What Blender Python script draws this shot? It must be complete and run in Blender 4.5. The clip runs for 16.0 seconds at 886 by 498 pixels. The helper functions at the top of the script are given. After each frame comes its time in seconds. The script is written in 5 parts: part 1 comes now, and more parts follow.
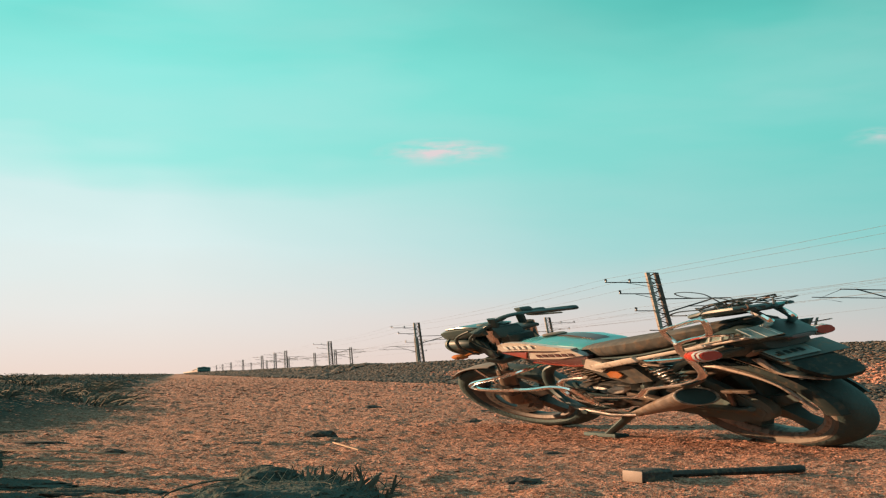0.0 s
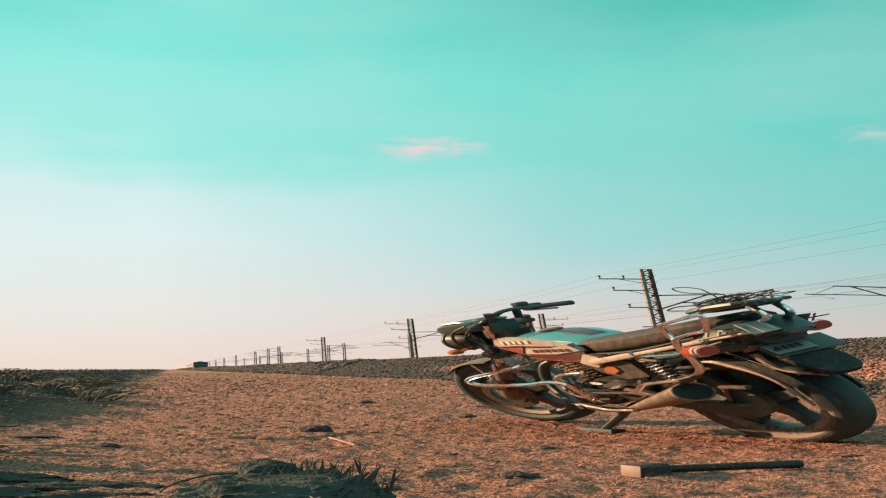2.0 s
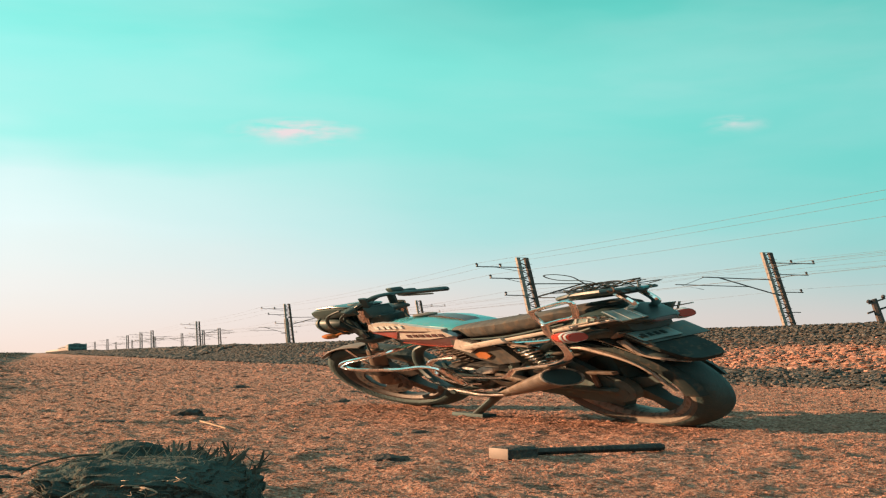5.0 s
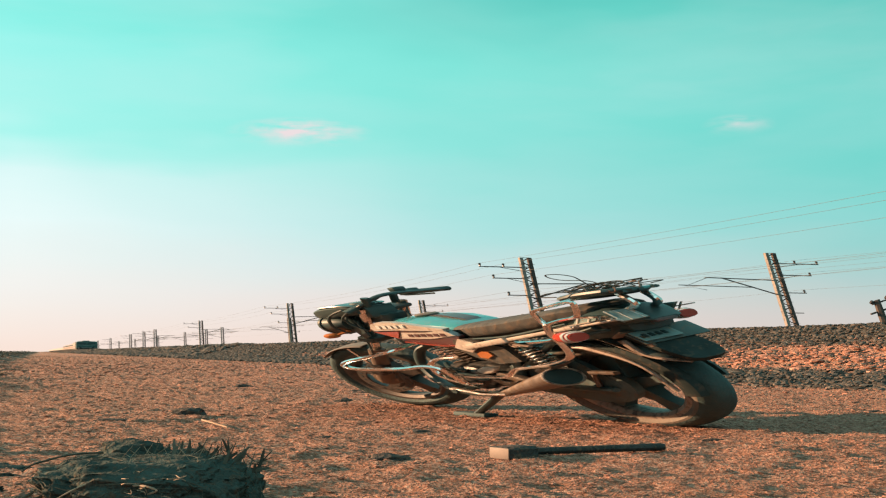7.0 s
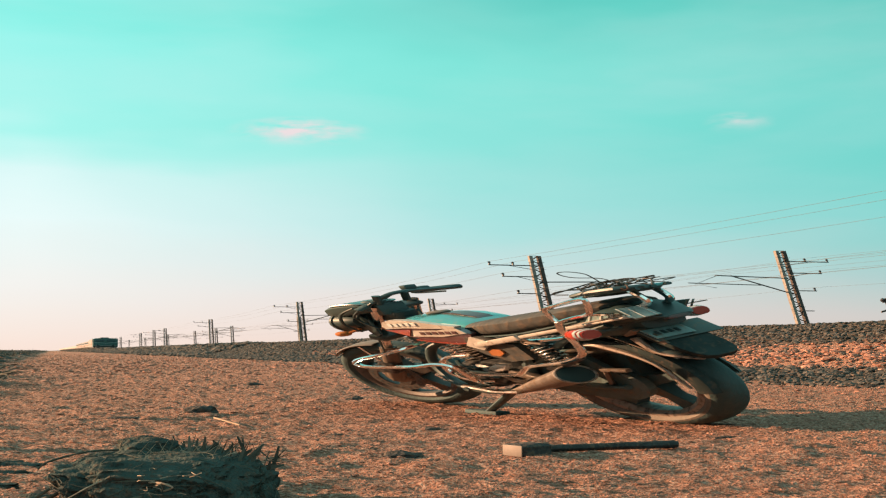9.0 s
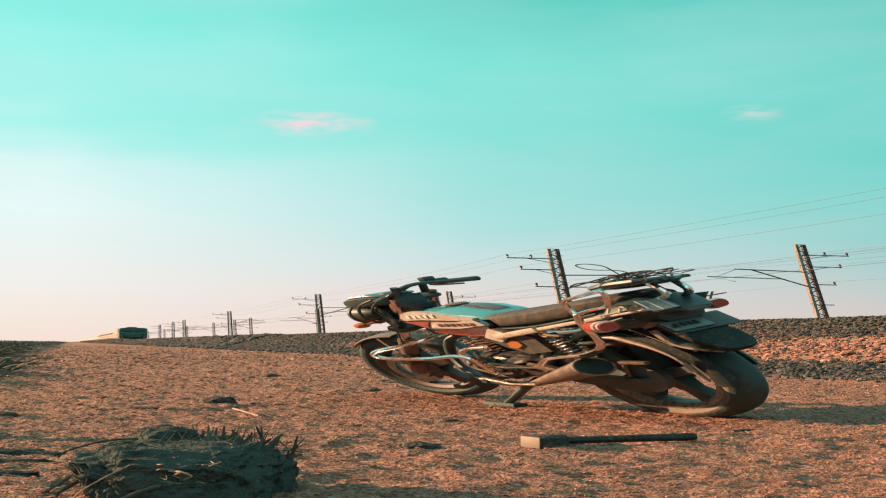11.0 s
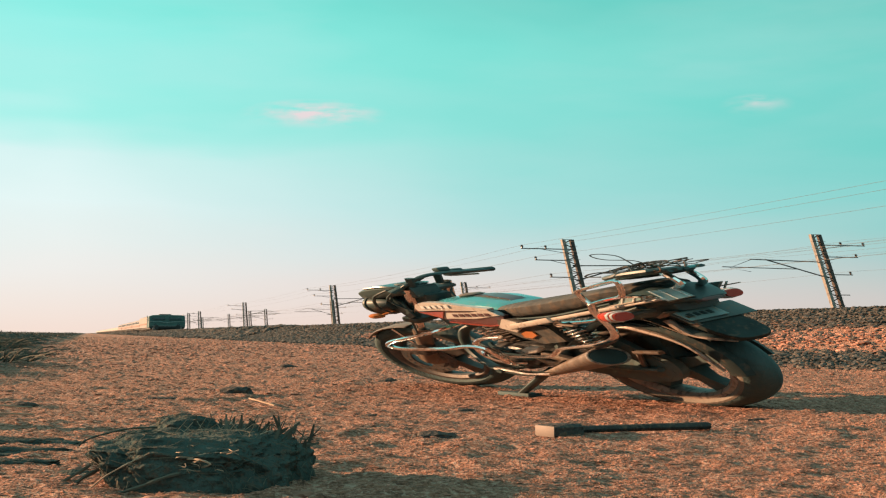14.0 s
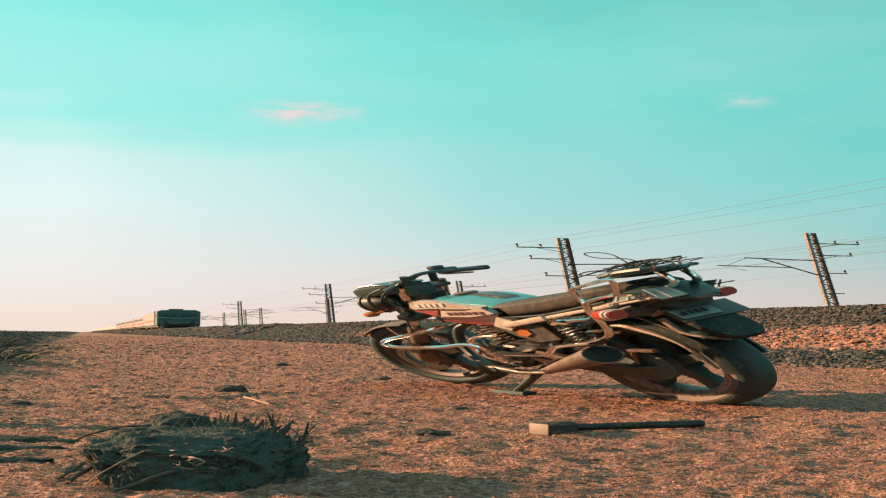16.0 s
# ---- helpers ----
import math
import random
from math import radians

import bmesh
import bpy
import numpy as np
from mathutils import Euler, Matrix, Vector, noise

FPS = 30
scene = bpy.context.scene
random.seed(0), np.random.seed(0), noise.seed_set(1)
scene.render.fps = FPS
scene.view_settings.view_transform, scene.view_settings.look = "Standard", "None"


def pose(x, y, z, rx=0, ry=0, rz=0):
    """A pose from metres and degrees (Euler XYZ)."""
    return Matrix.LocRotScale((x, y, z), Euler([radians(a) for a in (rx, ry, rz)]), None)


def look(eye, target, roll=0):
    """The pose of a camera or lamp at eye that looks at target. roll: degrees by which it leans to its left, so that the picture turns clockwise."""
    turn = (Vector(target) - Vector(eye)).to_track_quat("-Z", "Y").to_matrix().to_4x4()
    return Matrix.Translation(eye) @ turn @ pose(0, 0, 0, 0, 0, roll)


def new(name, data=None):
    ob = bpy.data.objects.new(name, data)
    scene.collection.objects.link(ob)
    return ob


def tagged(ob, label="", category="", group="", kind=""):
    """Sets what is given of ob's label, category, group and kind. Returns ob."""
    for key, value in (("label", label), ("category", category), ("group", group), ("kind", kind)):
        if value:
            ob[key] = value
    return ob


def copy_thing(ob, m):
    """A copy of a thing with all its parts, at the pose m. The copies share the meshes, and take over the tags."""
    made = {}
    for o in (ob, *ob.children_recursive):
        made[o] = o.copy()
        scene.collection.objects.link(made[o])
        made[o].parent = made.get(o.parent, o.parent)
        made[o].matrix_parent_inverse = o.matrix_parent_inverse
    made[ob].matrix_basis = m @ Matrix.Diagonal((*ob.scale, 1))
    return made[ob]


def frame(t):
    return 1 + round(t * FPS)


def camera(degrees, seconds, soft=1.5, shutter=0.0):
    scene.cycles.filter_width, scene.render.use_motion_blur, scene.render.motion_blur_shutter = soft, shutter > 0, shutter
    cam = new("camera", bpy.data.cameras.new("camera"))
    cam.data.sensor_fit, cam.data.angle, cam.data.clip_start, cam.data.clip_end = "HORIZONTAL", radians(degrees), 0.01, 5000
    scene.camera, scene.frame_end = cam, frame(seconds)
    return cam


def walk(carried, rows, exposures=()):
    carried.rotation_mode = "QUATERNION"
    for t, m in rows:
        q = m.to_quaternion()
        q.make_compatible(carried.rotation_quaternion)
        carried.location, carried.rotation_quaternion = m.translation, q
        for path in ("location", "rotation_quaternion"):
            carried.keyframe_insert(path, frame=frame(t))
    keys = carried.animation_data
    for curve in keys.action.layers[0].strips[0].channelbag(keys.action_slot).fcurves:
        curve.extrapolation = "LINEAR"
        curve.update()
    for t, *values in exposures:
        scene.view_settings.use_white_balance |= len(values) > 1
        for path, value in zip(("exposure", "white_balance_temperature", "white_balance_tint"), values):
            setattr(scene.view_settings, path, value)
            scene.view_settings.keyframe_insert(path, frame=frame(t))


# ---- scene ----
# The place is low and wide: heights above the road are flattened by FLAT, lengths on the ground are true.
FLAT = 2.4

# camera and its walk
cam = camera(40.0, 16.0, soft=1.2)
walk(cam, [
    (0, pose(-0.0033, 0.0073, 0.1879, 95.705, 0.731, 5.950)),
    (0.5, pose(-0.0034, 0.0029, 0.1879, 95.739, 0.867, 5.703)),
    (1, pose(-0.0128, 0.0130, 0.1863, 95.725, 0.719, 5.595)),
    (1.5, pose(-0.0163, 0.0163, 0.1852, 95.651, 0.669, 5.624)),
    (2, pose(-0.0122, 0.0135, 0.1851, 95.520, 0.615, 5.631)),
    (2.5, pose(-0.0123, 0.0102, 0.1837, 95.449, 0.676, 5.683)),
    (3, pose(-0.0097, 0.0035, 0.1835, 95.324, 0.660, 5.612)),
    (3.3, pose(-0.0108, -0.0007, 0.1834, 95.250, 0.641, 4.780)),
    (3.5, pose(-0.0134, -0.0106, 0.1832, 95.165, 0.597, 4.212)),
    (4, pose(-0.0098, -0.0099, 0.1817, 95.005, 0.596, 1.071)),
    (4.2, pose(-0.0080, 0.0040, 0.1810, 94.877, 0.200, -0.200)),
    (6.3, pose(-0.0009, -0.0027, 0.1805, 94.827, 0.030, 0.008)),
    (6.5, pose(-0.0009, -0.0027, 0.1805, 94.827, 0.030, 0.008)),
    (7, pose(0.0000, -0.0000, 0.1800, 94.830, 0.000, 0.000)),
    (7.5, pose(-0.0002, -0.0004, 0.1800, 94.830, -0.001, 0.074)),
    (8, pose(-0.0023, 0.0001, 0.1804, 94.828, 0.021, 0.119)),
    (8.5, pose(-0.0040, -0.0020, 0.1790, 94.813, 0.024, 0.294)),
    (9, pose(-0.0056, -0.0003, 0.1784, 94.757, 0.067, 0.445)),
    (9.2, pose(-0.0061, 0.0001, 0.1782, 94.740, 0.079, 0.490)),
    (11.3, pose(-0.0061, -0.0010, 0.1757, 94.352, -0.159, 1.395)),
    (11.5, pose(-0.0071, -0.0032, 0.1754, 94.310, -0.127, 1.453)),
    (12, pose(-0.0100, -0.0096, 0.1746, 94.189, -0.036, 1.620)),
    (12.5, pose(-0.0083, -0.0093, 0.1759, 94.100, -0.107, 1.736)),
    (13, pose(-0.0081, -0.0125, 0.1751, 94.088, -0.053, 1.821)),
    (13.5, pose(-0.0088, -0.0075, 0.1739, 94.037, -0.176, 1.893)),
    (14, pose(-0.0062, -0.0126, 0.1744, 93.985, -0.077, 1.976)),
    (14.5, pose(-0.0056, -0.0125, 0.1741, 93.959, -0.144, 1.982)),
    (15, pose(-0.0034, -0.0172, 0.1747, 93.943, -0.057, 1.976)),
    (15.5, pose(-0.0045, -0.0169, 0.1743, 93.946, -0.046, 1.916)),
    (16, pose(-0.0048, -0.0145, 0.1736, 93.922, -0.052, 1.746)),
], exposures=[(0, 1.70), (3, 1.73), (4.2, 1.86), (9, 1.86), (13, 1.79), (16, 1.79)])

# ---- world, sun ----
SUN_AZ, SUN_EL = radians(76), radians(10.4)   # left of the y axis, over the horizon
sun_dir = Vector((-math.sin(SUN_AZ) * math.cos(SUN_EL), math.cos(SUN_AZ) * math.cos(SUN_EL), math.sin(SUN_EL)))


def lin(r, g, b):
    return tuple(((c / 255) / 12.92 if c / 255 <= 0.04045 else ((c / 255 + 0.055) / 1.055) ** 2.4) for c in (r, g, b)) + (1,)


def ramp(nt, stops, fac, ease="LINEAR"):
    n = nt.nodes.new("ShaderNodeValToRGB")
    n.color_ramp.interpolation = ease
    els = n.color_ramp.elements
    while len(els) < len(stops):
        els.new(0.5)
    for e, (p, c) in zip(els, stops):
        e.position, e.color = p, c
    nt.links.new(fac, n.inputs[0])
    return n.outputs[0]


def mathn(nt, op, a, b=0.0, clamp=False):
    n = nt.nodes.new("ShaderNodeMath")
    n.operation, n.use_clamp = op, clamp
    for i, v in enumerate((a, b)):
        if isinstance(v, (int, float)):
            n.inputs[i].default_value = v
        else:
            nt.links.new(v, n.inputs[i])
    return n.outputs[0]


def mixn(nt, fac, a, b, mode="MIX"):
    n = nt.nodes.new("ShaderNodeMix")
    n.data_type, n.blend_type = "RGBA", mode
    for i, v in ((0, fac), (6, a), (7, b)):
        if isinstance(v, (int, float)):
            n.inputs[i].default_value = v
        elif isinstance(v, tuple):
            n.inputs[i].default_value = v if len(v) == 4 else (*v, 1)
        else:
            nt.links.new(v, n.inputs[i])
    return n.outputs[2]


def build_world():
    w = bpy.data.worlds.new("world")
    scene.world = w
    w.use_nodes = True
    nt = w.node_tree
    bg = nt.nodes["Background"]
    tc = nt.nodes.new("ShaderNodeTexCoord")
    sep = nt.nodes.new("ShaderNodeSeparateXYZ")
    nt.links.new(tc.outputs["Generated"], sep.inputs[0])
    mp = nt.nodes.new("ShaderNodeMapping")
    mp.inputs["Scale"].default_value = (2.2, 2.2, 9)
    nt.links.new(tc.outputs["Generated"], mp.inputs[0])
    nz = nt.nodes.new("ShaderNodeTexNoise")
    nz.inputs["Scale"].default_value, nz.inputs["Detail"].default_value = 1.6, 3
    nt.links.new(mp.outputs[0], nz.inputs[0])
    wob = mathn(nt, "MULTIPLY", mathn(nt, "SUBTRACT", nz.outputs[0], 0.5), 0.11)
    # veils lie higher towards the sun; no wobble at the horizon
    el = mathn(nt, "MAXIMUM", sep.outputs[2], 0.0)
    e2 = mathn(nt, "ADD", el, mathn(nt, "MULTIPLY", wob, mathn(nt, "MULTIPLY", el, 6.0, True)))
    e3 = mathn(nt, "MULTIPLY", e2, 2.0, True)
    left = ramp(nt, [(0, lin(250, 228, 216)), (0.1, lin(246, 243, 240)), (0.2, lin(238, 253, 253)), (0.30, lin(222, 250, 249)),
                     (0.37, lin(165, 246, 237)), (0.47, lin(146, 246, 236)), (0.55, lin(130, 241, 229)), (0.66, lin(104, 222, 212)), (1, lin(140, 205, 202))], e3)
    mid = ramp(nt, [(0, lin(240, 216, 205)), (0.08, lin(229, 221, 217)), (0.14, lin(205, 226, 226)), (0.22, lin(176, 228, 226)),
                    (0.34, lin(142, 231, 222)), (0.45, lin(130, 231, 219)), (0.55, lin(114, 219, 207)), (0.66, lin(86, 196, 187)), (1, lin(140, 205, 202))], e3)
    right = ramp(nt, [(0, lin(222, 203, 196)), (0.06, lin(208, 206, 203)), (0.12, lin(176, 208, 207)), (0.2, lin(132, 213, 208)),
                      (0.34, lin(108, 215, 205)), (0.45, lin(99, 211, 199)), (0.55, lin(80, 199, 187)), (0.66, lin(62, 178, 168)), (1, lin(140, 205, 202))], e3)
    side = sep.outputs[0]
    f1 = mathn(nt, "DIVIDE", mathn(nt, "ADD", side, 0.33), 0.33, True)
    f2 = mathn(nt, "DIVIDE", side, 0.33, True)
    col = mixn(nt, f2, mixn(nt, f1, left, mid), right)
    # thin slanting veils of ice cloud
    for turn, size, seed, top, tint in ((62, (0.8, 0.8, 3.6), 3.0, 0.22, lin(226, 238, 242)), (-48, (1.4, 1.4, 7.0), 9.0, 0.15, lin(236, 240, 244)), (58, (0.6, 0.6, 2.6), 21.0, 0.22, lin(74, 200, 190))):
        mp = nt.nodes.new("ShaderNodeMapping")
        mp.inputs["Location"].default_value = (seed, 0, seed * 0.7)
        mp.inputs["Rotation"].default_value = (0, radians(turn), 0)
        mp.inputs["Scale"].default_value = size
        nt.links.new(tc.outputs["Generated"], mp.inputs[0])
        nz = nt.nodes.new("ShaderNodeTexNoise")
        nz.inputs["Scale"].default_value, nz.inputs["Detail"].default_value, nz.inputs["Distortion"].default_value = 2.2, 5, 0.4
        nt.links.new(mp.outputs[0], nz.inputs[0])
        veil = mathn(nt, "MULTIPLY", mathn(nt, "SUBTRACT", nz.outputs[0], 0.47), 3.4, True)
        veil = mathn(nt, "MULTIPLY", veil, mathn(nt, "MULTIPLY", el, 5.0, True))
        col = mixn(nt, mathn(nt, "MULTIPLY", veil, top), col, tint)
    # unseen sky behind the viewpoint is made brighter to fill shaded sides
    back = mathn(nt, "MULTIPLY", sep.outputs[1], -1.3, True)
    col = mixn(nt, mathn(nt, "MULTIPLY", back, 0.75), col, (0.62, 0.98, 0.95))
    sky = nt.nodes.new("ShaderNodeTexSky")
    sky.sky_type, sky.sun_disc, sky.sun_elevation, sky.sun_rotation = "NISHITA", False, SUN_EL, -SUN_AZ
    both = mixn(nt, 1.0, col, mixn(nt, 1.0, sky.outputs[0], (0.006, 0.006, 0.006), "MULTIPLY"), "ADD")
    nt.links.new(both, bg.inputs[0])
    bg.inputs[1].default_value = 0.27


build_world()
sun = new("sun", bpy.data.lights.new("sun", "SUN"))
sun.data.energy, sun.data.angle, sun.data.color = 5.0, radians(0.6), (1.0, 0.562, 0.312)
sun.matrix_world = look(tuple(sun_dir * 50), (0, 0, 0))


# ---- materials ----
def mat(name, color, rough=0.6, metal=0.0, vary=0.25, scale=12.0, bump=0.0, bscale=60.0, second=None, second_at=0.55, per_piece=0.0, coat=0.0, stretch=(1, 1, 1), gloss=0.3):
    m = bpy.data.materials.new(name)
    m.use_nodes = True
    nt = m.node_tree
    bs = nt.nodes["Principled BSDF"]
    geo = nt.nodes.new("ShaderNodeTexCoord")
    mp = nt.nodes.new("ShaderNodeMapping")
    mp.inputs["Scale"].default_value = stretch
    nt.links.new(geo.outputs["Object"], mp.inputs[0])
    n1 = nt.nodes.new("ShaderNodeTexNoise")
    n1.inputs["Scale"].default_value, n1.inputs["Detail"].default_value = scale, 5
    nt.links.new(mp.outputs[0], n1.inputs[0])
    n2 = nt.nodes.new("ShaderNodeTexNoise")
    n2.inputs["Scale"].default_value, n2.inputs["Detail"].default_value = bscale, 4
    nt.links.new(mp.outputs[0], n2.inputs[0])
    c = (*color[:3], 1)
    col = ramp(nt, [(0.25, tuple(v * (1 - vary) for v in c[:3]) + (1,)), (0.75, tuple(min(1, v * (1 + vary)) for v in c[:3]) + (1,))], n1.outputs[0])
    if second:
        f = ramp(nt, [(second_at - 0.06, (0, 0, 0, 1)), (second_at + 0.1, (1, 1, 1, 1))], n2.outputs[0])
        col = mixn(nt, f, col, tuple(second[:3]))
    if per_piece:
        g = nt.nodes.new("ShaderNodeNewGeometry")
        f = ramp(nt, [(0, (1 - per_piece,) * 3 + (1,)), (1, (1 + per_piece,) * 3 + (1,))], g.outputs["Random Per Island"])
        col = mixn(nt, 1.0, col, f, "MULTIPLY")
    nt.links.new(col, bs.inputs["Base Color"])
    r = mathn(nt, "ADD", mathn(nt, "MULTIPLY", n1.outputs[0], 0.25), rough - 0.12, True)
    nt.links.new(r, bs.inputs["Roughness"])
    bs.inputs["Metallic"].default_value = metal
    bs.inputs["Coat Weight"].default_value = coat
    bs.inputs["Specular IOR Level"].default_value = gloss
    if bump:
        b = nt.nodes.new("ShaderNodeBump")
        b.inputs["Strength"].default_value, b.inputs["Distance"].default_value = bump, 0.01
        nt.links.new(n2.outputs[0], b.inputs["Height"])
        nt.links.new(b.outputs[0], bs.inputs["Normal"])
    return m


M = {}
M["black"] = mat("black_plastic", (0.024, 0.048, 0.050), 0.5, gloss=0.38, vary=0.3, second=(0.05, 0.066, 0.063), second_at=0.66)
M["rubber"] = mat("tyre_rubber", (0.030, 0.058, 0.060), 0.8, gloss=0.3, vary=0.25, second=(0.050, 0.056, 0.052), second_at=0.72, bump=0.3, bscale=90)
M["flap"] = mat("dull_black_rubber", (0.020, 0.030, 0.030), 0.9, gloss=0.1, vary=0.4, scale=18, second=(0.06, 0.05, 0.04), second_at=0.6)
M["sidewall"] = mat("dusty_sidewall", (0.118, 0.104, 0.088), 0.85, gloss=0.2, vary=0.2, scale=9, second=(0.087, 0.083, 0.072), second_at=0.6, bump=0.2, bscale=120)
# dusty black, made paler in place of fill light on shaded parts
M["liftblack"] = mat("dusty_shade_lifted_black", (0.064, 0.094, 0.093), 0.75, gloss=0.3, vary=0.35, scale=14, second=(0.112, 0.094, 0.075), second_at=0.62)
M["chrome"] = mat("chrome", (0.90, 0.88, 0.86), 0.17, 1.0, vary=0.08, scale=30, second=(0.42, 0.29, 0.21), second_at=0.70)
M["alloy"] = mat("dusty_alloy", (0.161, 0.14, 0.121), 0.5, 0.5, vary=0.3, scale=20, second=(0.134, 0.094, 0.063), second_at=0.55)
# paler than the front wheel's rimdark: sun on the rear rim is in the colour
M["rim"] = mat("dusty_sunlit_rim_paint", (0.273, 0.223, 0.184), 0.55, 0.2, vary=0.25, scale=14, second=(0.099, 0.086, 0.08), second_at=0.55)
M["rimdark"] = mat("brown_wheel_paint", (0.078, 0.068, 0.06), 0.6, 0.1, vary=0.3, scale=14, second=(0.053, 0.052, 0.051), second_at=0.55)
M["engine"] = mat("oily_engine", (0.102, 0.103, 0.099), 0.5, 0.5, vary=0.4, scale=25, second=(0.023, 0.027, 0.028), second_at=0.45)
M["cream"] = mat("cream_paint", (0.376, 0.351, 0.314), 0.4, vary=0.12, second=(0.229, 0.192, 0.154), second_at=0.62, coat=0.2)
M["red"] = mat("red_paint", (0.221, 0.037, 0.024), 0.35, vary=0.2, second=(0.158, 0.092, 0.068), second_at=0.64, coat=0.3)
M["maroon"] = mat("maroon_paint", (0.068, 0.032, 0.032), 0.35, vary=0.2, coat=0.3)
M["teal"] = mat("teal_paint", (0.043, 0.216, 0.23), 0.3, vary=0.15, second=(0.101, 0.202, 0.202), second_at=0.64, coat=0.4)
M["seat"] = mat("worn_seat_vinyl", (0.046, 0.048, 0.045), 0.8, vary=0.45, scale=26, bump=0.25, bscale=45, second=(0.081, 0.065, 0.05), second_at=0.56, gloss=0.15)
M["orange"] = mat("amber_plastic", (0.341, 0.122, 0.04), 0.3, vary=0.15)
M["redlens"] = mat("red_lens", (0.285, 0.036, 0.024), 0.25, vary=0.2)
M["white"] = mat("white_decal", (0.465, 0.504, 0.496), 0.45, vary=0.1)
M["plate"] = mat("dirty_plate", (0.17, 0.26, 0.262), 0.5, vary=0.3, second=(0.2, 0.15, 0.11), second_at=0.6)
M["glass"] = mat("dark_glass", (0.03, 0.06, 0.065), 0.25, vary=0.1)
M["dustmetal"] = mat("dusty_steel", (0.161, 0.125, 0.098), 0.55, 0.35, vary=0.3, scale=25)
M["wire"] = mat("black_wire", (0.015, 0.022, 0.024), 0.6)
M["concrete"] = mat("weathered_concrete", (0.186, 0.173, 0.16), 0.85, vary=0.25, scale=1.2, bump=0.2, bscale=6, second=(0.112, 0.108, 0.104))
M["polesteel"] = mat("rusted_steel_and_shade", (0.068, 0.054, 0.048), 0.75, 0.2, vary=0.3, scale=3, second=(0.037, 0.036, 0.04))
M["insul"] = mat("dark_insulator", (0.05, 0.043, 0.044), 0.35, vary=0.2)
M["stone"] = mat("ballast_stone", (0.051, 0.048, 0.043), 0.9, vary=0.35, scale=16, bump=0.4, bscale=50, second=(0.097, 0.068, 0.049), second_at=0.6, per_piece=0.55)
M["pebble"] = mat("dirt_pebble", (0.261, 0.13, 0.093), 0.92, vary=0.25, scale=30, bump=0.3, per_piece=0.4)
M["clod"] = mat("dark_clod", (0.031, 0.031, 0.03), 0.95, vary=0.45, scale=30, bump=0.8, bscale=90, second=(0.087, 0.061, 0.044), second_at=0.58)
M["rootsoil"] = mat("dark_root_soil", (0.044, 0.062, 0.058), 0.97, vary=0.45, scale=16, bump=0.9, bscale=140, second=(0.075, 0.062, 0.05), second_at=0.56, gloss=0.05)
M["straw"] = mat("dry_straw", (0.248, 0.18, 0.128), 0.85, vary=0.3, scale=30, per_piece=0.4)
M["darkgrass"] = mat("withered_grass", (0.062, 0.061, 0.048), 0.9, vary=0.3, scale=10, per_piece=0.45)
M["paleface"] = mat("bare_metal_face", (0.11, 0.085, 0.07), 0.6, vary=0.2, scale=40)
M["loco"] = mat("dark_green_loco_paint", (0.03, 0.09, 0.085), 0.4, vary=0.25, scale=1.5, second=(0.05, 0.06, 0.055), second_at=0.62)
M["locoside"] = mat("cream_coach_paint", (0.143, 0.137, 0.136), 0.55, vary=0.2, scale=1.2, second=(0.112, 0.09, 0.08), second_at=0.6)
M["locored"] = mat("orange_coach_band", (0.124, 0.068, 0.052), 0.5, vary=0.2, scale=1.2)
M["wagon"] = mat("pale_wagon_paint", (0.17, 0.175, 0.172), 0.6, vary=0.2, scale=1.2, second=(0.174, 0.158, 0.144), second_at=0.6)
M["under"] = mat("underframe_black", (0.02, 0.026, 0.026), 0.7, vary=0.3, scale=2)
M["rail"] = mat("rusty_rail", (0.099, 0.061, 0.044), 0.5, 0.5, vary=0.3, scale=6)
M["sleeper"] = mat("concrete_sleeper", (0.174, 0.158, 0.144), 0.9, vary=0.25, scale=5)


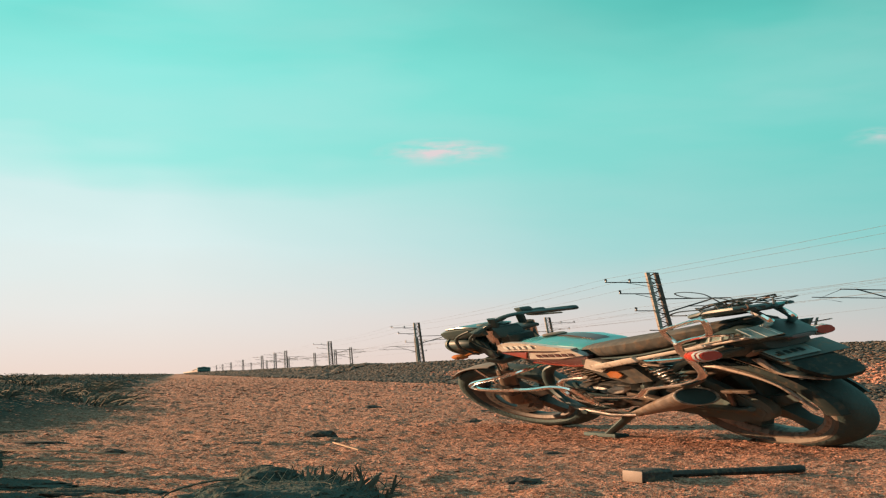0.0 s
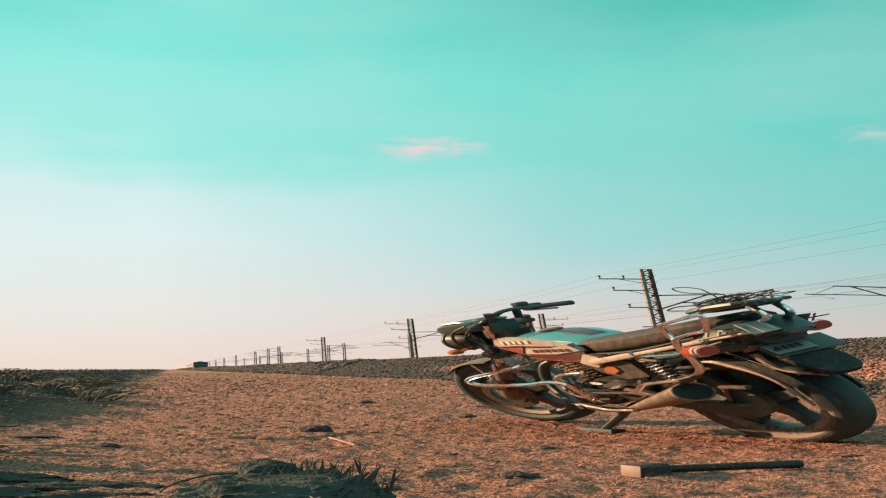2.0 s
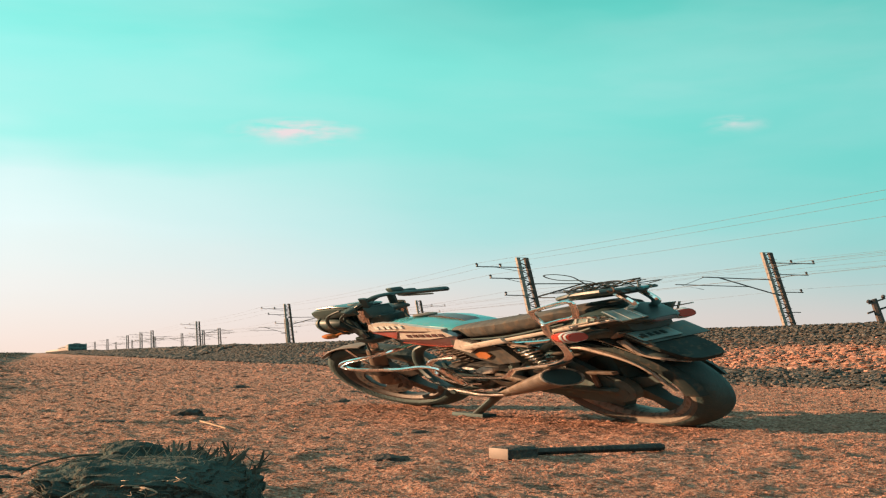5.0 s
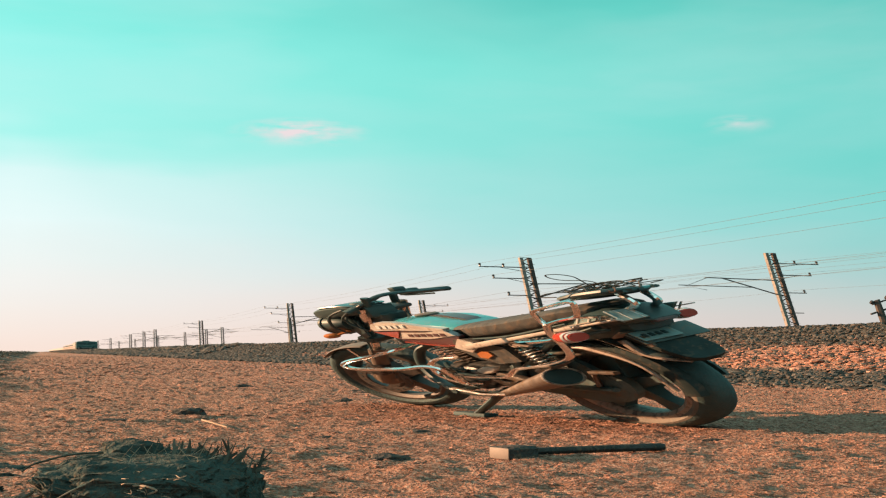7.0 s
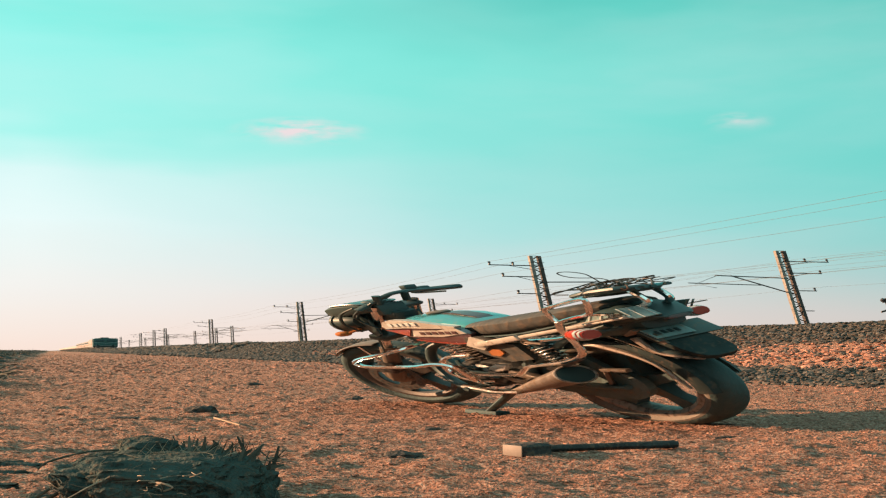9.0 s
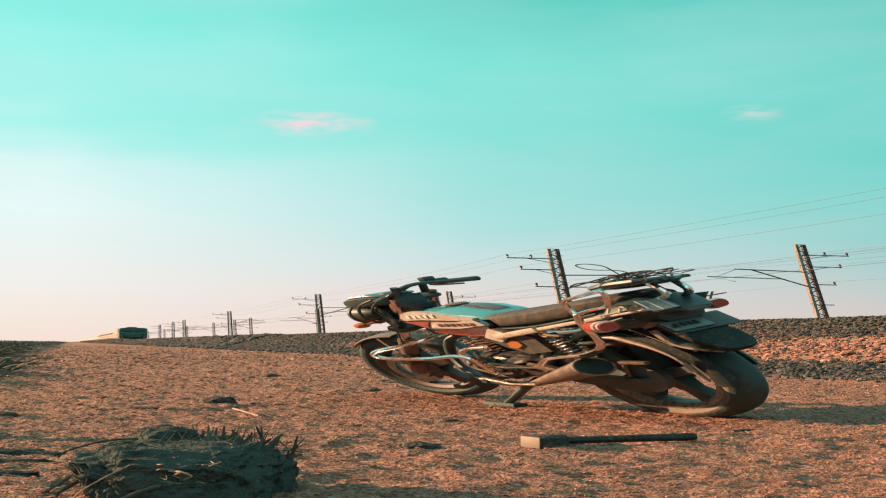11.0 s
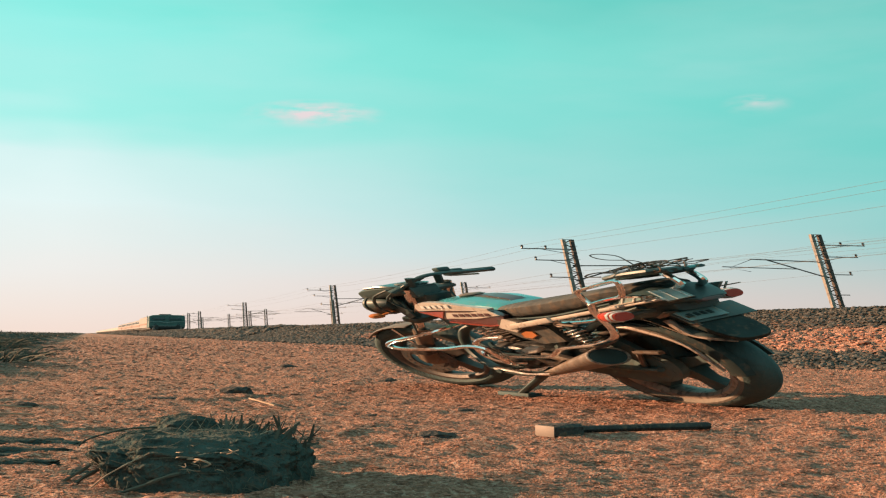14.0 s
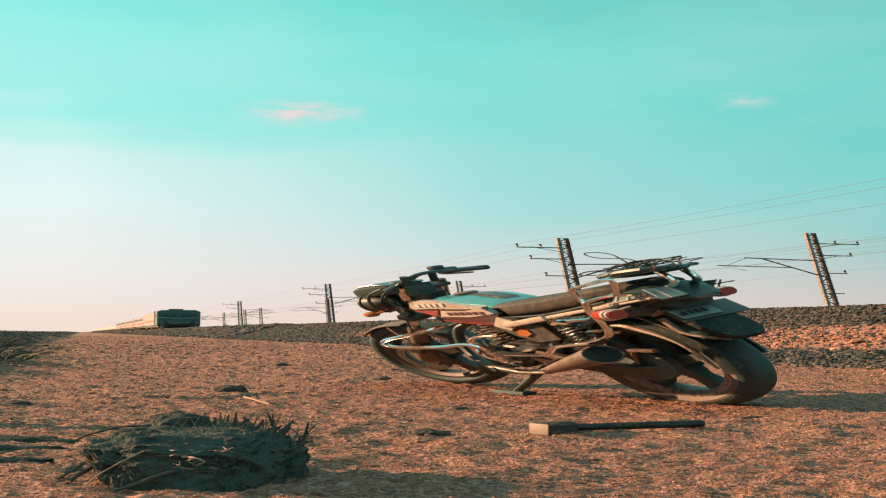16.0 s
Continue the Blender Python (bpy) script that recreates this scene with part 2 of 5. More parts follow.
def ground_material():
    m = bpy.data.materials.new("red_dirt")
    m.use_nodes = True
    nt = m.node_tree
    bs = nt.nodes["Principled BSDF"]
    tc = nt.nodes.new("ShaderNodeTexCoord")

    def nz(scale, detail=5, rough=0.6, stretch=(1, 1, 1)):
        mp = nt.nodes.new("ShaderNodeMapping")
        mp.inputs["Scale"].default_value = stretch
        nt.links.new(tc.outputs["Object"], mp.inputs[0])
        n = nt.nodes.new("ShaderNodeTexNoise")
        n.inputs["Scale"].default_value, n.inputs["Detail"].default_value, n.inputs["Roughness"].default_value = scale, detail, rough
        nt.links.new(mp.outputs[0], n.inputs[0])
        return n.outputs[0]
    big, mid, fine, grit = nz(0.35), nz(3.5), nz(34, 6, 0.7), nz(120, 3, 0.6)
    col = ramp(nt, [(0.3, (0.305, 0.144, 0.094, 1)), (0.7, (0.372, 0.186, 0.129, 1))], big)
    col = mixn(nt, ramp(nt, [(0.42, (0, 0, 0, 1)), (0.75, (0.7,) * 3 + (1,))], mid), col, (0.265, 0.124, 0.08))
    # pale tops and dark hollows: shading of the relief put into the colour
    col = mixn(nt, ramp(nt, [(0.5, (0, 0, 0, 1)), (0.66, (0.8,) * 3 + (1,))], fine), col, (0.454, 0.268, 0.196))
    col = mixn(nt, ramp(nt, [(0.34, (0.85,) * 3 + (1,)), (0.46, (0, 0, 0, 1))], fine), col, (0.151, 0.076, 0.053))
    col = mixn(nt, ramp(nt, [(0.52, (0, 0, 0, 1)), (0.62, (0.8,) * 3 + (1,))], grit), col, (0.491, 0.328, 0.254))
    col = mixn(nt, ramp(nt, [(0.36, (0.85,) * 3 + (1,)), (0.47, (0, 0, 0, 1))], grit), col, (0.126, 0.068, 0.049))
    # soil of the bank and field, and the ballast bed, by a painted attribute
    at = nt.nodes.new("ShaderNodeAttribute")
    at.attribute_name = "soil"
    sp = nt.nodes.new("ShaderNodeSeparateColor")
    nt.links.new(at.outputs["Color"], sp.inputs[0])
    # dark soil, with the shade on the bank put into the colour
    dark = ramp(nt, [(0.3, (0.028, 0.034, 0.03, 1)), (0.7, (0.066, 0.068, 0.056, 1))], nz(5, 6, 0.7))
    col = mixn(nt, mathn(nt, "MULTIPLY", sp.outputs[0], 1.0, True), col, dark)
    bed = ramp(nt, [(0.3, (0.032, 0.032, 0.029, 1)), (0.7, (0.095, 0.088, 0.076, 1))], nz(9, 6, 0.7))
    col = mixn(nt, sp.outputs[1], col, bed)
    nt.links.new(col, bs.inputs["Base Color"])
    bs.inputs["Roughness"].default_value = 0.95
    bs.inputs["Specular IOR Level"].default_value = 0.1
    hgt = mathn(nt, "ADD", mathn(nt, "MULTIPLY", fine, 1.0), mathn(nt, "MULTIPLY", grit, 0.35))
    b = nt.nodes.new("ShaderNodeBump")
    b.inputs["Strength"].default_value, b.inputs["Distance"].default_value = 1.0, 0.03
    nt.links.new(hgt, b.inputs["Height"])
    nt.links.new(b.outputs[0], bs.inputs["Normal"])
    return m


# ---- builders ----
TRACK = radians(18.27)                       # the line runs off to the left of the y axis
A_DIR = Vector((-math.sin(TRACK), math.cos(TRACK), 0))
U_DIR = Vector((math.cos(TRACK), math.sin(TRACK), 0))


def W(a, u, z=0.0):
    """A place from metres along the line, metres across it and height."""
    return A_DIR * a + U_DIR * u + Vector((0, 0, z))


def finish(bm, name, material, sharp=38):
    bmesh.ops.recalc_face_normals(bm, faces=bm.faces)
    lim = radians(sharp)
    for f in bm.faces:
        f.smooth = True
    for e in bm.edges:
        if len(e.link_faces) == 2 and e.calc_face_angle(0) > lim:
            e.smooth = False
    me = bpy.data.meshes.new(name)
    bm.to_mesh(me)
    bm.free()
    for mm in (material if isinstance(material, (list, tuple)) else [material]):
        me.materials.append(mm)
    return me


def part(name, bm, material, parent, label=""):
    ob = new(name, finish(bm, name, material))
    ob.parent = parent
    return tagged(ob, label)


def spline(pts, n=6):
    """A smooth run through the points."""
    pts = [Vector(p) for p in pts]
    out = []
    for i in range(len(pts) - 1):
        p0, p1, p2, p3 = pts[max(i - 1, 0)], pts[i], pts[i + 1], pts[min(i + 2, len(pts) - 1)]
        for k in range(n):
            t = k / n
            out.append(0.5 * ((2 * p1) + (p2 - p0) * t + (2 * p0 - 5 * p1 + 4 * p2 - p3) * t * t + (3 * p1 - p0 - 3 * p2 + p3) * t ** 3))
    return out + [pts[-1]]


def tube(bm, pts, r, seg=8, closed=False):
    pts = [Vector(p) for p in pts]
    rings, up = [], None
    n = len(pts)
    for i, p in enumerate(pts):
        a, b = (pts[i - 1], pts[(i + 1) % n]) if closed else (pts[max(i - 1, 0)], pts[min(i + 1, n - 1)])
        d = (b - a).normalized()
        if up is None:
            up = d.orthogonal().normalized()
        up = (up - d * up.dot(d)).normalized()
        s = d.cross(up)
        rr = r[i] if isinstance(r, (list, tuple)) else r
        rings.append([bm.verts.new(p + (up * math.cos(2 * math.pi * k / seg) + s * math.sin(2 * math.pi * k / seg)) * rr) for k in range(seg)])
    for i in range(n if closed else n - 1):
        q, w = rings[i], rings[(i + 1) % n]
        for k in range(seg):
            bm.faces.new((q[k], q[(k + 1) % seg], w[(k + 1) % seg], w[k]))
    if not closed:
        bm.faces.new(rings[0][::-1]), bm.faces.new(rings[-1])
    return bm


def lathe(bm, profile, centre, seg=40, axis="y", a0=0.0, a1=2 * math.pi):
    """Turns a closed profile of (radius, along) round an axis through centre."""
    c = Vector(centre)
    full = abs(a1 - a0 - 2 * math.pi) < 1e-6
    rings = []
    for i in range(seg if full else seg + 1):
        t = a0 + (a1 - a0) * i / seg
        cs, sn = math.cos(t), math.sin(t)
        mk = {"y": lambda r, h: Vector((r * cs, h, r * sn)), "z": lambda r, h: Vector((r * cs, r * sn, h)), "x": lambda r, h: Vector((h, r * cs, r * sn))}[axis]
        rings.append([bm.verts.new(c + mk(r, h)) for r, h in profile])
    m = len(profile)
    for i in range(seg if full else seg):
        q, w = rings[i], rings[(i + 1) % len(rings)]
        for k in range(m):
            bm.faces.new((q[k], q[(k + 1) % m], w[(k + 1) % m], w[k]))
    if not full:
        bm.faces.new(rings[0]), bm.faces.new(rings[-1][::-1])
    return bm


def box(bm, centre, size, bevel=0.0, rot=(0, 0, 0), taper=1.0):
    m = Matrix.Translation(centre) @ pose(0, 0, 0, *rot) @ Matrix.Diagonal((*size, 1))
    vs = bmesh.ops.create_cube(bm, size=1.0)["verts"]
    for v in vs:
        if v.co.z > 0:
            v.co.x *= taper
            v.co.y *= taper
        v.co = m @ v.co
    if bevel:
        es = list({e for v in vs for e in v.link_edges})
        bmesh.ops.bevel(bm, geom=es, offset=bevel, segments=2, affect="EDGES", profile=0.6)
    return bm


def loft(bm, rings, caps=True):
    vr = [[bm.verts.new(Vector(p)) for p in ring] for ring in rings]
    m = len(vr[0])
    for q, w in zip(vr, vr[1:]):
        for k in range(m):
            bm.faces.new((q[k], q[(k + 1) % m], w[(k + 1) % m], w[k]))
    if caps:
        bm.faces.new(vr[0][::-1]), bm.faces.new(vr[-1])
    return bm


def oval(x, zc, hw, hh, n=20, power=2.6, y0=0.0, lean=0.0):
    """A rounded ring across the x axis."""
    out = []
    for k in range(n):
        t = 2 * math.pi * k / n
        c, s = math.cos(t), math.sin(t)
        y = hw * math.copysign(abs(c) ** (2 / power), c)
        z = hh * math.copysign(abs(s) ** (2 / power), s)
        out.append((x + lean * z, y0 + y, zc + z))
    return out


def slab(bm, outline, thick, axis="y"):
    """A plate from an outline of (x, z) at a y range, or (x, y) at a z range."""
    lo, hi = thick
    f = (lambda p, h: (p[0], h, p[1])) if axis == "y" else (lambda p, h: (p[0], p[1], h))
    a = [bm.verts.new(f(p, lo)) for p in outline]
    b = [bm.verts.new(f(p, hi)) for p in outline]
    n = len(outline)
    for k in range(n):
        bm.faces.new((a[k], a[(k + 1) % n], b[(k + 1) % n], b[k]))
    bm.faces.new(a[::-1]), bm.faces.new(b)
    return bm


def vnoise(x, y, seed=0):
    """Smooth value noise on arrays, 0 to 1."""
    xi, yi = np.floor(x).astype(np.int64), np.floor(y).astype(np.int64)
    fx, fy = x - xi, y - yi
    fx, fy = fx * fx * (3 - 2 * fx), fy * fy * (3 - 2 * fy)

    def h(i, j):
        v = (i * 374761393 + j * 668265263 + seed * 1442695041) & 0xFFFFFFFF
        v = ((v ^ (v >> 13)) * 1274126177) & 0xFFFFFFFF
        return ((v ^ (v >> 16)) & 0xFFFF) / 65535.0
    return (h(xi, yi) * (1 - fx) + h(xi + 1, yi) * fx) * (1 - fy) + (h(xi, yi + 1) * (1 - fx) + h(xi + 1, yi + 1) * fx) * fy


# ---- ground ----
P_U = np.array([-6000, -60, -6, -2.4, -1.3, -0.85, -0.5, -0.25, 3.4, 3.64, 4.2, 4.75, 5.3, 8.2, 9.2, 12, 60, 6000.0])
P_Z = np.array([0.17, 0.17, 0.17, 0.18, 0.165, 0.085, 0.015, 0.0, 0.0, 0.01, 0.08, 0.21, 0.366, 0.362, 0.22, 0.2, 0.2, 0.2])


def ground_z(a, u):
    a, u = np.asarray(a, float), np.asarray(u, float)
    wav = (vnoise(a * 0.35, u * 0 + 3, 5) - 0.5)
    z = np.interp(u + np.where(u < 1, 0.45 * wav, 0.12 * wav), P_U, P_Z)
    near = np.clip(1.2 - np.hypot(a, u) / 40, 0, 1)
    road = ((u > -1.2) & (u < 4.2)).astype(float)
    z = z + near * (0.012 * (vnoise(a * 2.2, u * 2.2, 1) - 0.5) + 0.007 * (vnoise(a * 9, u * 9, 2) - 0.5) + 0.009 * (vnoise(a * 24, u * 24, 3) - 0.5) * vnoise(a * 3, u * 3, 8) + 0.008 * (vnoise(a * 47, u * 47, 4) - 0.5)) * (0.6 + 0.4 * road)
    z = z + (u < -0.5) * 0.05 * (vnoise(a * 0.9, u * 0.9, 7) - 0.5) * np.clip(-u - 0.5, 0, 1) * np.clip(1.3 - np.abs(a) / 80, 0.1, 1)
    return z


def steps(stops):
    out = [stops[0][0]]
    for (p, s), (q, t) in zip(stops, stops[1:]):
        while out[-1] < q - 1e-6:
            f = (out[-1] - p) / (q - p)
            out.append(min(q, out[-1] + s * (t / s) ** f))
    return np.array(out)


def build_ground():
    al = np.concatenate([-steps([(4.0, 1.0), (60, 15), (4000, 900)])[::-1], steps([(-3.9, 0.3), (1.0, 0.011), (4.2, 0.016), (9, 0.07), (40, 0.6), (300, 8), (4500, 400)])])
    us = np.concatenate([-steps([(3.0, 0.15), (12, 1.0), (80, 12), (4500, 700)])[::-1], steps([(-2.95, 0.1), (-1.1, 0.014), (2.0, 0.014), (3.0, 0.03), (5.5, 0.06), (9.3, 0.2), (14, 0.8), (80, 12), (4500, 700)])])
    aa, uu = np.meshgrid(al, us, indexing="ij")
    zz = ground_z(aa, uu)
    xs = aa * A_DIR.x + uu * U_DIR.x
    ys = aa * A_DIR.y + uu * U_DIR.y
    n, m = aa.shape
    co = np.stack([xs, ys, zz], -1).reshape(-1, 3)
    idx = np.arange(n * m).reshape(n, m)
    faces = np.stack([idx[:-1, :-1], idx[:-1, 1:], idx[1:, 1:], idx[1:, :-1]], -1).reshape(-1, 4)
    me = bpy.data.meshes.new("ground")
    me.from_pydata(co.tolist(), [], faces[:, ::-1].tolist())
    me.polygons.foreach_set("use_smooth", [True] * len(me.polygons))
    # soil kinds: red is the bank and the field, green the ballast bed
    bank = np.clip((-0.42 - uu + 0.7 * (vnoise(aa * 1.3, uu * 1.3, 11) - 0.5)) / 0.35, 0, 1)
    bed = np.clip((uu - 3.55 + 0.25 * (vnoise(aa * 3, uu * 3, 12) - 0.5)) / 0.12, 0, 1)
    strip = np.clip(1 - np.abs(uu - 4.5) / 0.42 + 0.9 * (vnoise(aa * 1.7, uu * 4, 13) - 0.5), 0, 1) * np.clip((16 - aa) / 8, 0, 1)
    bed = bed * (1 - np.clip(strip * 2.2, 0, 1))
    lay = me.attributes.new("soil", "FLOAT_COLOR", "POINT")
    lay.data.foreach_set("color", np.stack([bank, bed, bank * 0, bank * 0 + 1], -1).reshape(-1))
    me.materials.append(ground_material())
    me.update()
    return tagged(new("ground", me), "reddish-brown dirt road beside a ballast bank and dark field", "ground", kind="structure")


build_ground()


def rock_shapes(n, seed, sub=1):
    rng = np.random.RandomState(seed)
    out = []
    for i in range(n):
        bm = bmesh.new()
        bmesh.ops.create_icosphere(bm, subdivisions=sub, radius=1.0)
        v = np.array([p.co[:] for p in bm.verts])
        f = np.array([[q.index for q in p.verts] for p in bm.faces])
        bm.free()
        v = v * (1 + 0.32 * (rng.rand(len(v), 1) - 0.5)) * (0.75 + 0.5 * rng.rand(3))
        for _ in range(3):      # broken faces
            d = rng.randn(3)
            d /= np.linalg.norm(d)
            h = v @ d
            v = v - np.outer(np.maximum(h - 0.55, 0), d)
        out.append((v, f))
    return out


def scatter(name, places, sizes, shapes, material, label, category, seed, flat=1 / FLAT, sink=0.25, long=1.0):
    """Many loose bits as one mesh."""
    rng = np.random.RandomState(seed)
    vs, fs, base = [], [], 0
    for p, s in zip(places, sizes):
        v, f = shapes[rng.randint(len(shapes))]
        t = rng.rand() * 2 * math.pi
        r = np.array([[math.cos(t), -math.sin(t), 0], [math.sin(t), math.cos(t), 0], [0, 0, 1]])
        w = ((v * (long, 1, 1)) @ r.T) * s * (0.8 + 0.4 * rng.rand(3))
        w[:, 2] *= flat
        vs.append(w + p + np.array([0, 0, s * flat * (1 - 2 * sink) * 0.8]))
        fs.append(f + base)
        base += len(v)
    co, fa = np.concatenate(vs), np.concatenate(fs)
    me = bpy.data.meshes.new(name)
    me.from_pydata(co.tolist(), [], fa.tolist())
    me.materials.append(material)
    return tagged(new(name, me), label, category, kind="stuff")


def at_ground(a, u):
    z = ground_z(a, u)
    return np.stack([a * A_DIR.x + u * U_DIR.x, a * A_DIR.y + u * U_DIR.y, z], -1)


def build_loose():
    rng = np.random.RandomState(4)
    rocks = rock_shapes(10, 3)
    # ballast on the shoulder, coarser where it is far off
    pl, sz = [], []
    for a0, a1, size, count in ((-8, 0.5, 0.03, 2600), (0.5, 12, 0.019, 26000), (12, 34, 0.042, 9000), (34, 120, 0.10, 8000), (120, 420, 0.22, 4500)):
        a = rng.uniform(a0, a1, count)
        u = rng.uniform(3.5, 5.7, count)
        keep = np.ones(count, bool)
        mid = (np.abs(u - 4.5) < 0.3 + 0.12 * (vnoise(a * 2, u * 0, 21) - 0.5)) & (a < 20)
        keep &= ~(mid & (rng.rand(count) < 0.86))
        keep &= ~((u < 3.66) & (rng.rand(count) < 0.7))
        pl.append(at_ground(a[keep], u[keep]))
        sz.append(size * rng.uniform(0.6, 1.5, keep.sum()))
    scatter("ballast_stones", np.concatenate(pl), np.concatenate(sz), rocks, M["stone"], "dark grey broken ballast stones on the track shoulder", "ballast", 5)
    # clods of earth on the strip between the stones
    count = 7000
    a = rng.uniform(0.5, 22, count)
    u = rng.normal(4.5, 0.17, count)
    scatter("earth_lumps", at_ground(a, u), rng.uniform(0.006, 0.024, count) * np.where(rng.rand(count) < 0.1, 1.5, 1.0), rocks, M["pebble"], "lumps of ochre earth between bands of ballast", "earth", 15, sink=0.2, long=1.6)
    # grit and crumbs of dirt on the road
    count = 90000
    a = 1 / (1 / 1.0 - rng.rand(count) * (1 / 1.0 - 1 / 60.0))
    lo, hi = np.maximum(-0.22 * a - 0.1, -0.75), np.minimum(0.9 * a, 3.6)
    u = lo + (hi - lo) * rng.rand(count)
    pl = [at_ground(a, u)]
    sz = [0.0013 * np.maximum(np.minimum(a, 14), 1.2) * rng.uniform(0.35, 1.0, count) * np.where(rng.rand(count) < 0.06, 1.9, 1.0)]
    scatter("dirt_crumbs", np.concatenate(pl), np.concatenate(sz), rocks[:6], M["pebble"], "loose reddish grit and small pebbles on the road", "gravel", 6, flat=0.36, sink=0.1, long=1.9)


build_loose()


# ---- the line: rails, masts, wires ----
def build_track():
    for k, u in enumerate((5.78, 7.22)):
        bm = bmesh.new()
        prof = [(-0.07, 0), (0.07, 0), (0.07, 0.006), (0.012, 0.016), (0.012, 0.042), (0.036, 0.048), (0.036, 0.062), (-0.036, 0.062), (-0.036, 0.048), (-0.012, 0.042), (-0.012, 0.016), (-0.07, 0.006)]
        loft(bm, [[W(a, u + p, 0.312 + q) for p, q in prof] for a in (-40, 0, 20, 60, 200, 900)])
        ob = new("rail", finish(bm, "rail", M["rail"]))
        tagged(ob, "rusty steel rail on the ballast bed", "rail", "rails of the track")
    bm = bmesh.new()
    box(bm, (0, 0, 0), (0.24, 2.5, 0.08), 0.012)
    me = finish(bm, "sleeper", M["sleeper"])
    root = tagged(new("sleepers"), "concrete sleepers under the rails", "sleepers")
    root.location = W(0, 6.5, 0.285)
    for i in range(90):
        s = new("sleeper", me)
        s.parent = root
        s.matrix_basis = Matrix.Translation(W(-6 + 0.65 * i, 0, 0)) @ Matrix.Rotation(TRACK + math.pi / 2, 4, "Z")


build_track()


def build_mast(k, side, lean):
    """A lattice mast with feeder arms to one side and the wire cantilever to the other; x is across the line."""
    root = tagged(new("catenary_mast"), "leaning lattice railway mast with feeder arms and insulators", "railway mast", "masts along the line")
    H = 3.95 * k
    slant = Matrix.Identity(4)
    slant[0][2] = math.tan(radians(lean))
    slant = slant @ Matrix.Rotation(TRACK, 4, "Z")

    def part_(name, bm, material, parent, label=""):
        bm.transform(slant)
        return part(name, bm, material, parent, label)
    w0, w1 = 0.24, 0.19

    def hw(z):
        return w0 + (w1 - w0) * z / H
    for s in (-1, 1):
        bm = bmesh.new()
        loft(bm, [[(s * hw(z) - 0.075, -0.10, z), (s * hw(z) + 0.075, -0.10, z), (s * hw(z) + 0.075, 0.10, z), (s * hw(z) - 0.075, 0.10, z)] for z in (-0.1, H * 0.5, H)])
        # sunny and shaded side put into the colour: left pale, right dark
        part_("chord", bm, M["concrete"] if s < 0 else M["polesteel"], root, "concrete upright, pale as if sunlit" if s < 0 else "upright coloured dark as if in shade")
    bm = bmesh.new()
    n = 22
    for i in range(n):
        z0, z1 = H * i / n, H * (i + 1) / n
        a, b = (-1, 1) if i % 2 else (1, -1)
        tube(bm, [(a * hw(z0), 0, z0), (b * hw(z1), 0, z1)], 0.028, 4)
        tube(bm, [(-hw(z1), 0, z1), (hw(z1), 0, z1)], 0.013, 4)
    part_("lacing", bm, M["polesteel"], root)
    bm = bmesh.new()
    for i in range(1, 14):
        tube(bm, [(-hw(0) - 0.12, -0.1, H * i / 14), (hw(0) + 0.12, -0.1, H * i / 14)], 0.009, 4)
    part_("climbing_pegs", bm, M["polesteel"], root)
    # feeder arms
    for z, ln, posts in ((0.895, 2.15, (2.1, 1.05)), (0.775, 1.65, (1.6,)), (0.595, 1.15, (1.08,)), (0.39, 0.72, ())):
        bm = bmesh.new()
        box(bm, (side * ln * k / 2, 0, z * H), (ln * k, 0.07, 0.035))
        if posts:
            tube(bm, [(side * ln * k * 0.62, 0, z * H), (side * hw(0), 0, z * H - 0.16 if z > 0.7 else z * H)], 0.014, 4)
        arm = part_("feeder_arm", bm, M["polesteel"], root)
        for p in posts:
            bm = bmesh.new()
            lathe(bm, [(0.001, 0), (0.045, 0.0), (0.035, 0.05), (0.075, 0.065), (0.04, 0.085), (0.07, 0.1), (0.03, 0.13), (0.001, 0.14)], (side * p * k, 0, z * H + 0.015), 8, "z")
            part_("insulator", bm, M["insul"], arm)
    # cantilever towards the track
    bm = bmesh.new()
    s = -side
    tube(bm, [(0, 0, 0.56 * H), (s * 2.6 * k, 0, 0.735 * H)], 0.028, 6)
    tube(bm, [(0, 0, 0.72 * H), (s * 3.3 * k, 0, 0.735 * H)], 0.022, 6)
    tube(bm, [(s * 1.2 * k, 0, 0.645 * H), (s * 4.6 * k, 0, 0.655 * H)], 0.018, 6)
    tube(bm, [(s * 3.2 * k, 0, 0.735 * H), (s * 4.3 * k, 0, 0.645 * H), (s * 3.4 * k, 0, 0.61 * H)], 0.012, 5)
    part_("cantilever", bm, M["polesteel"], root)
    return root


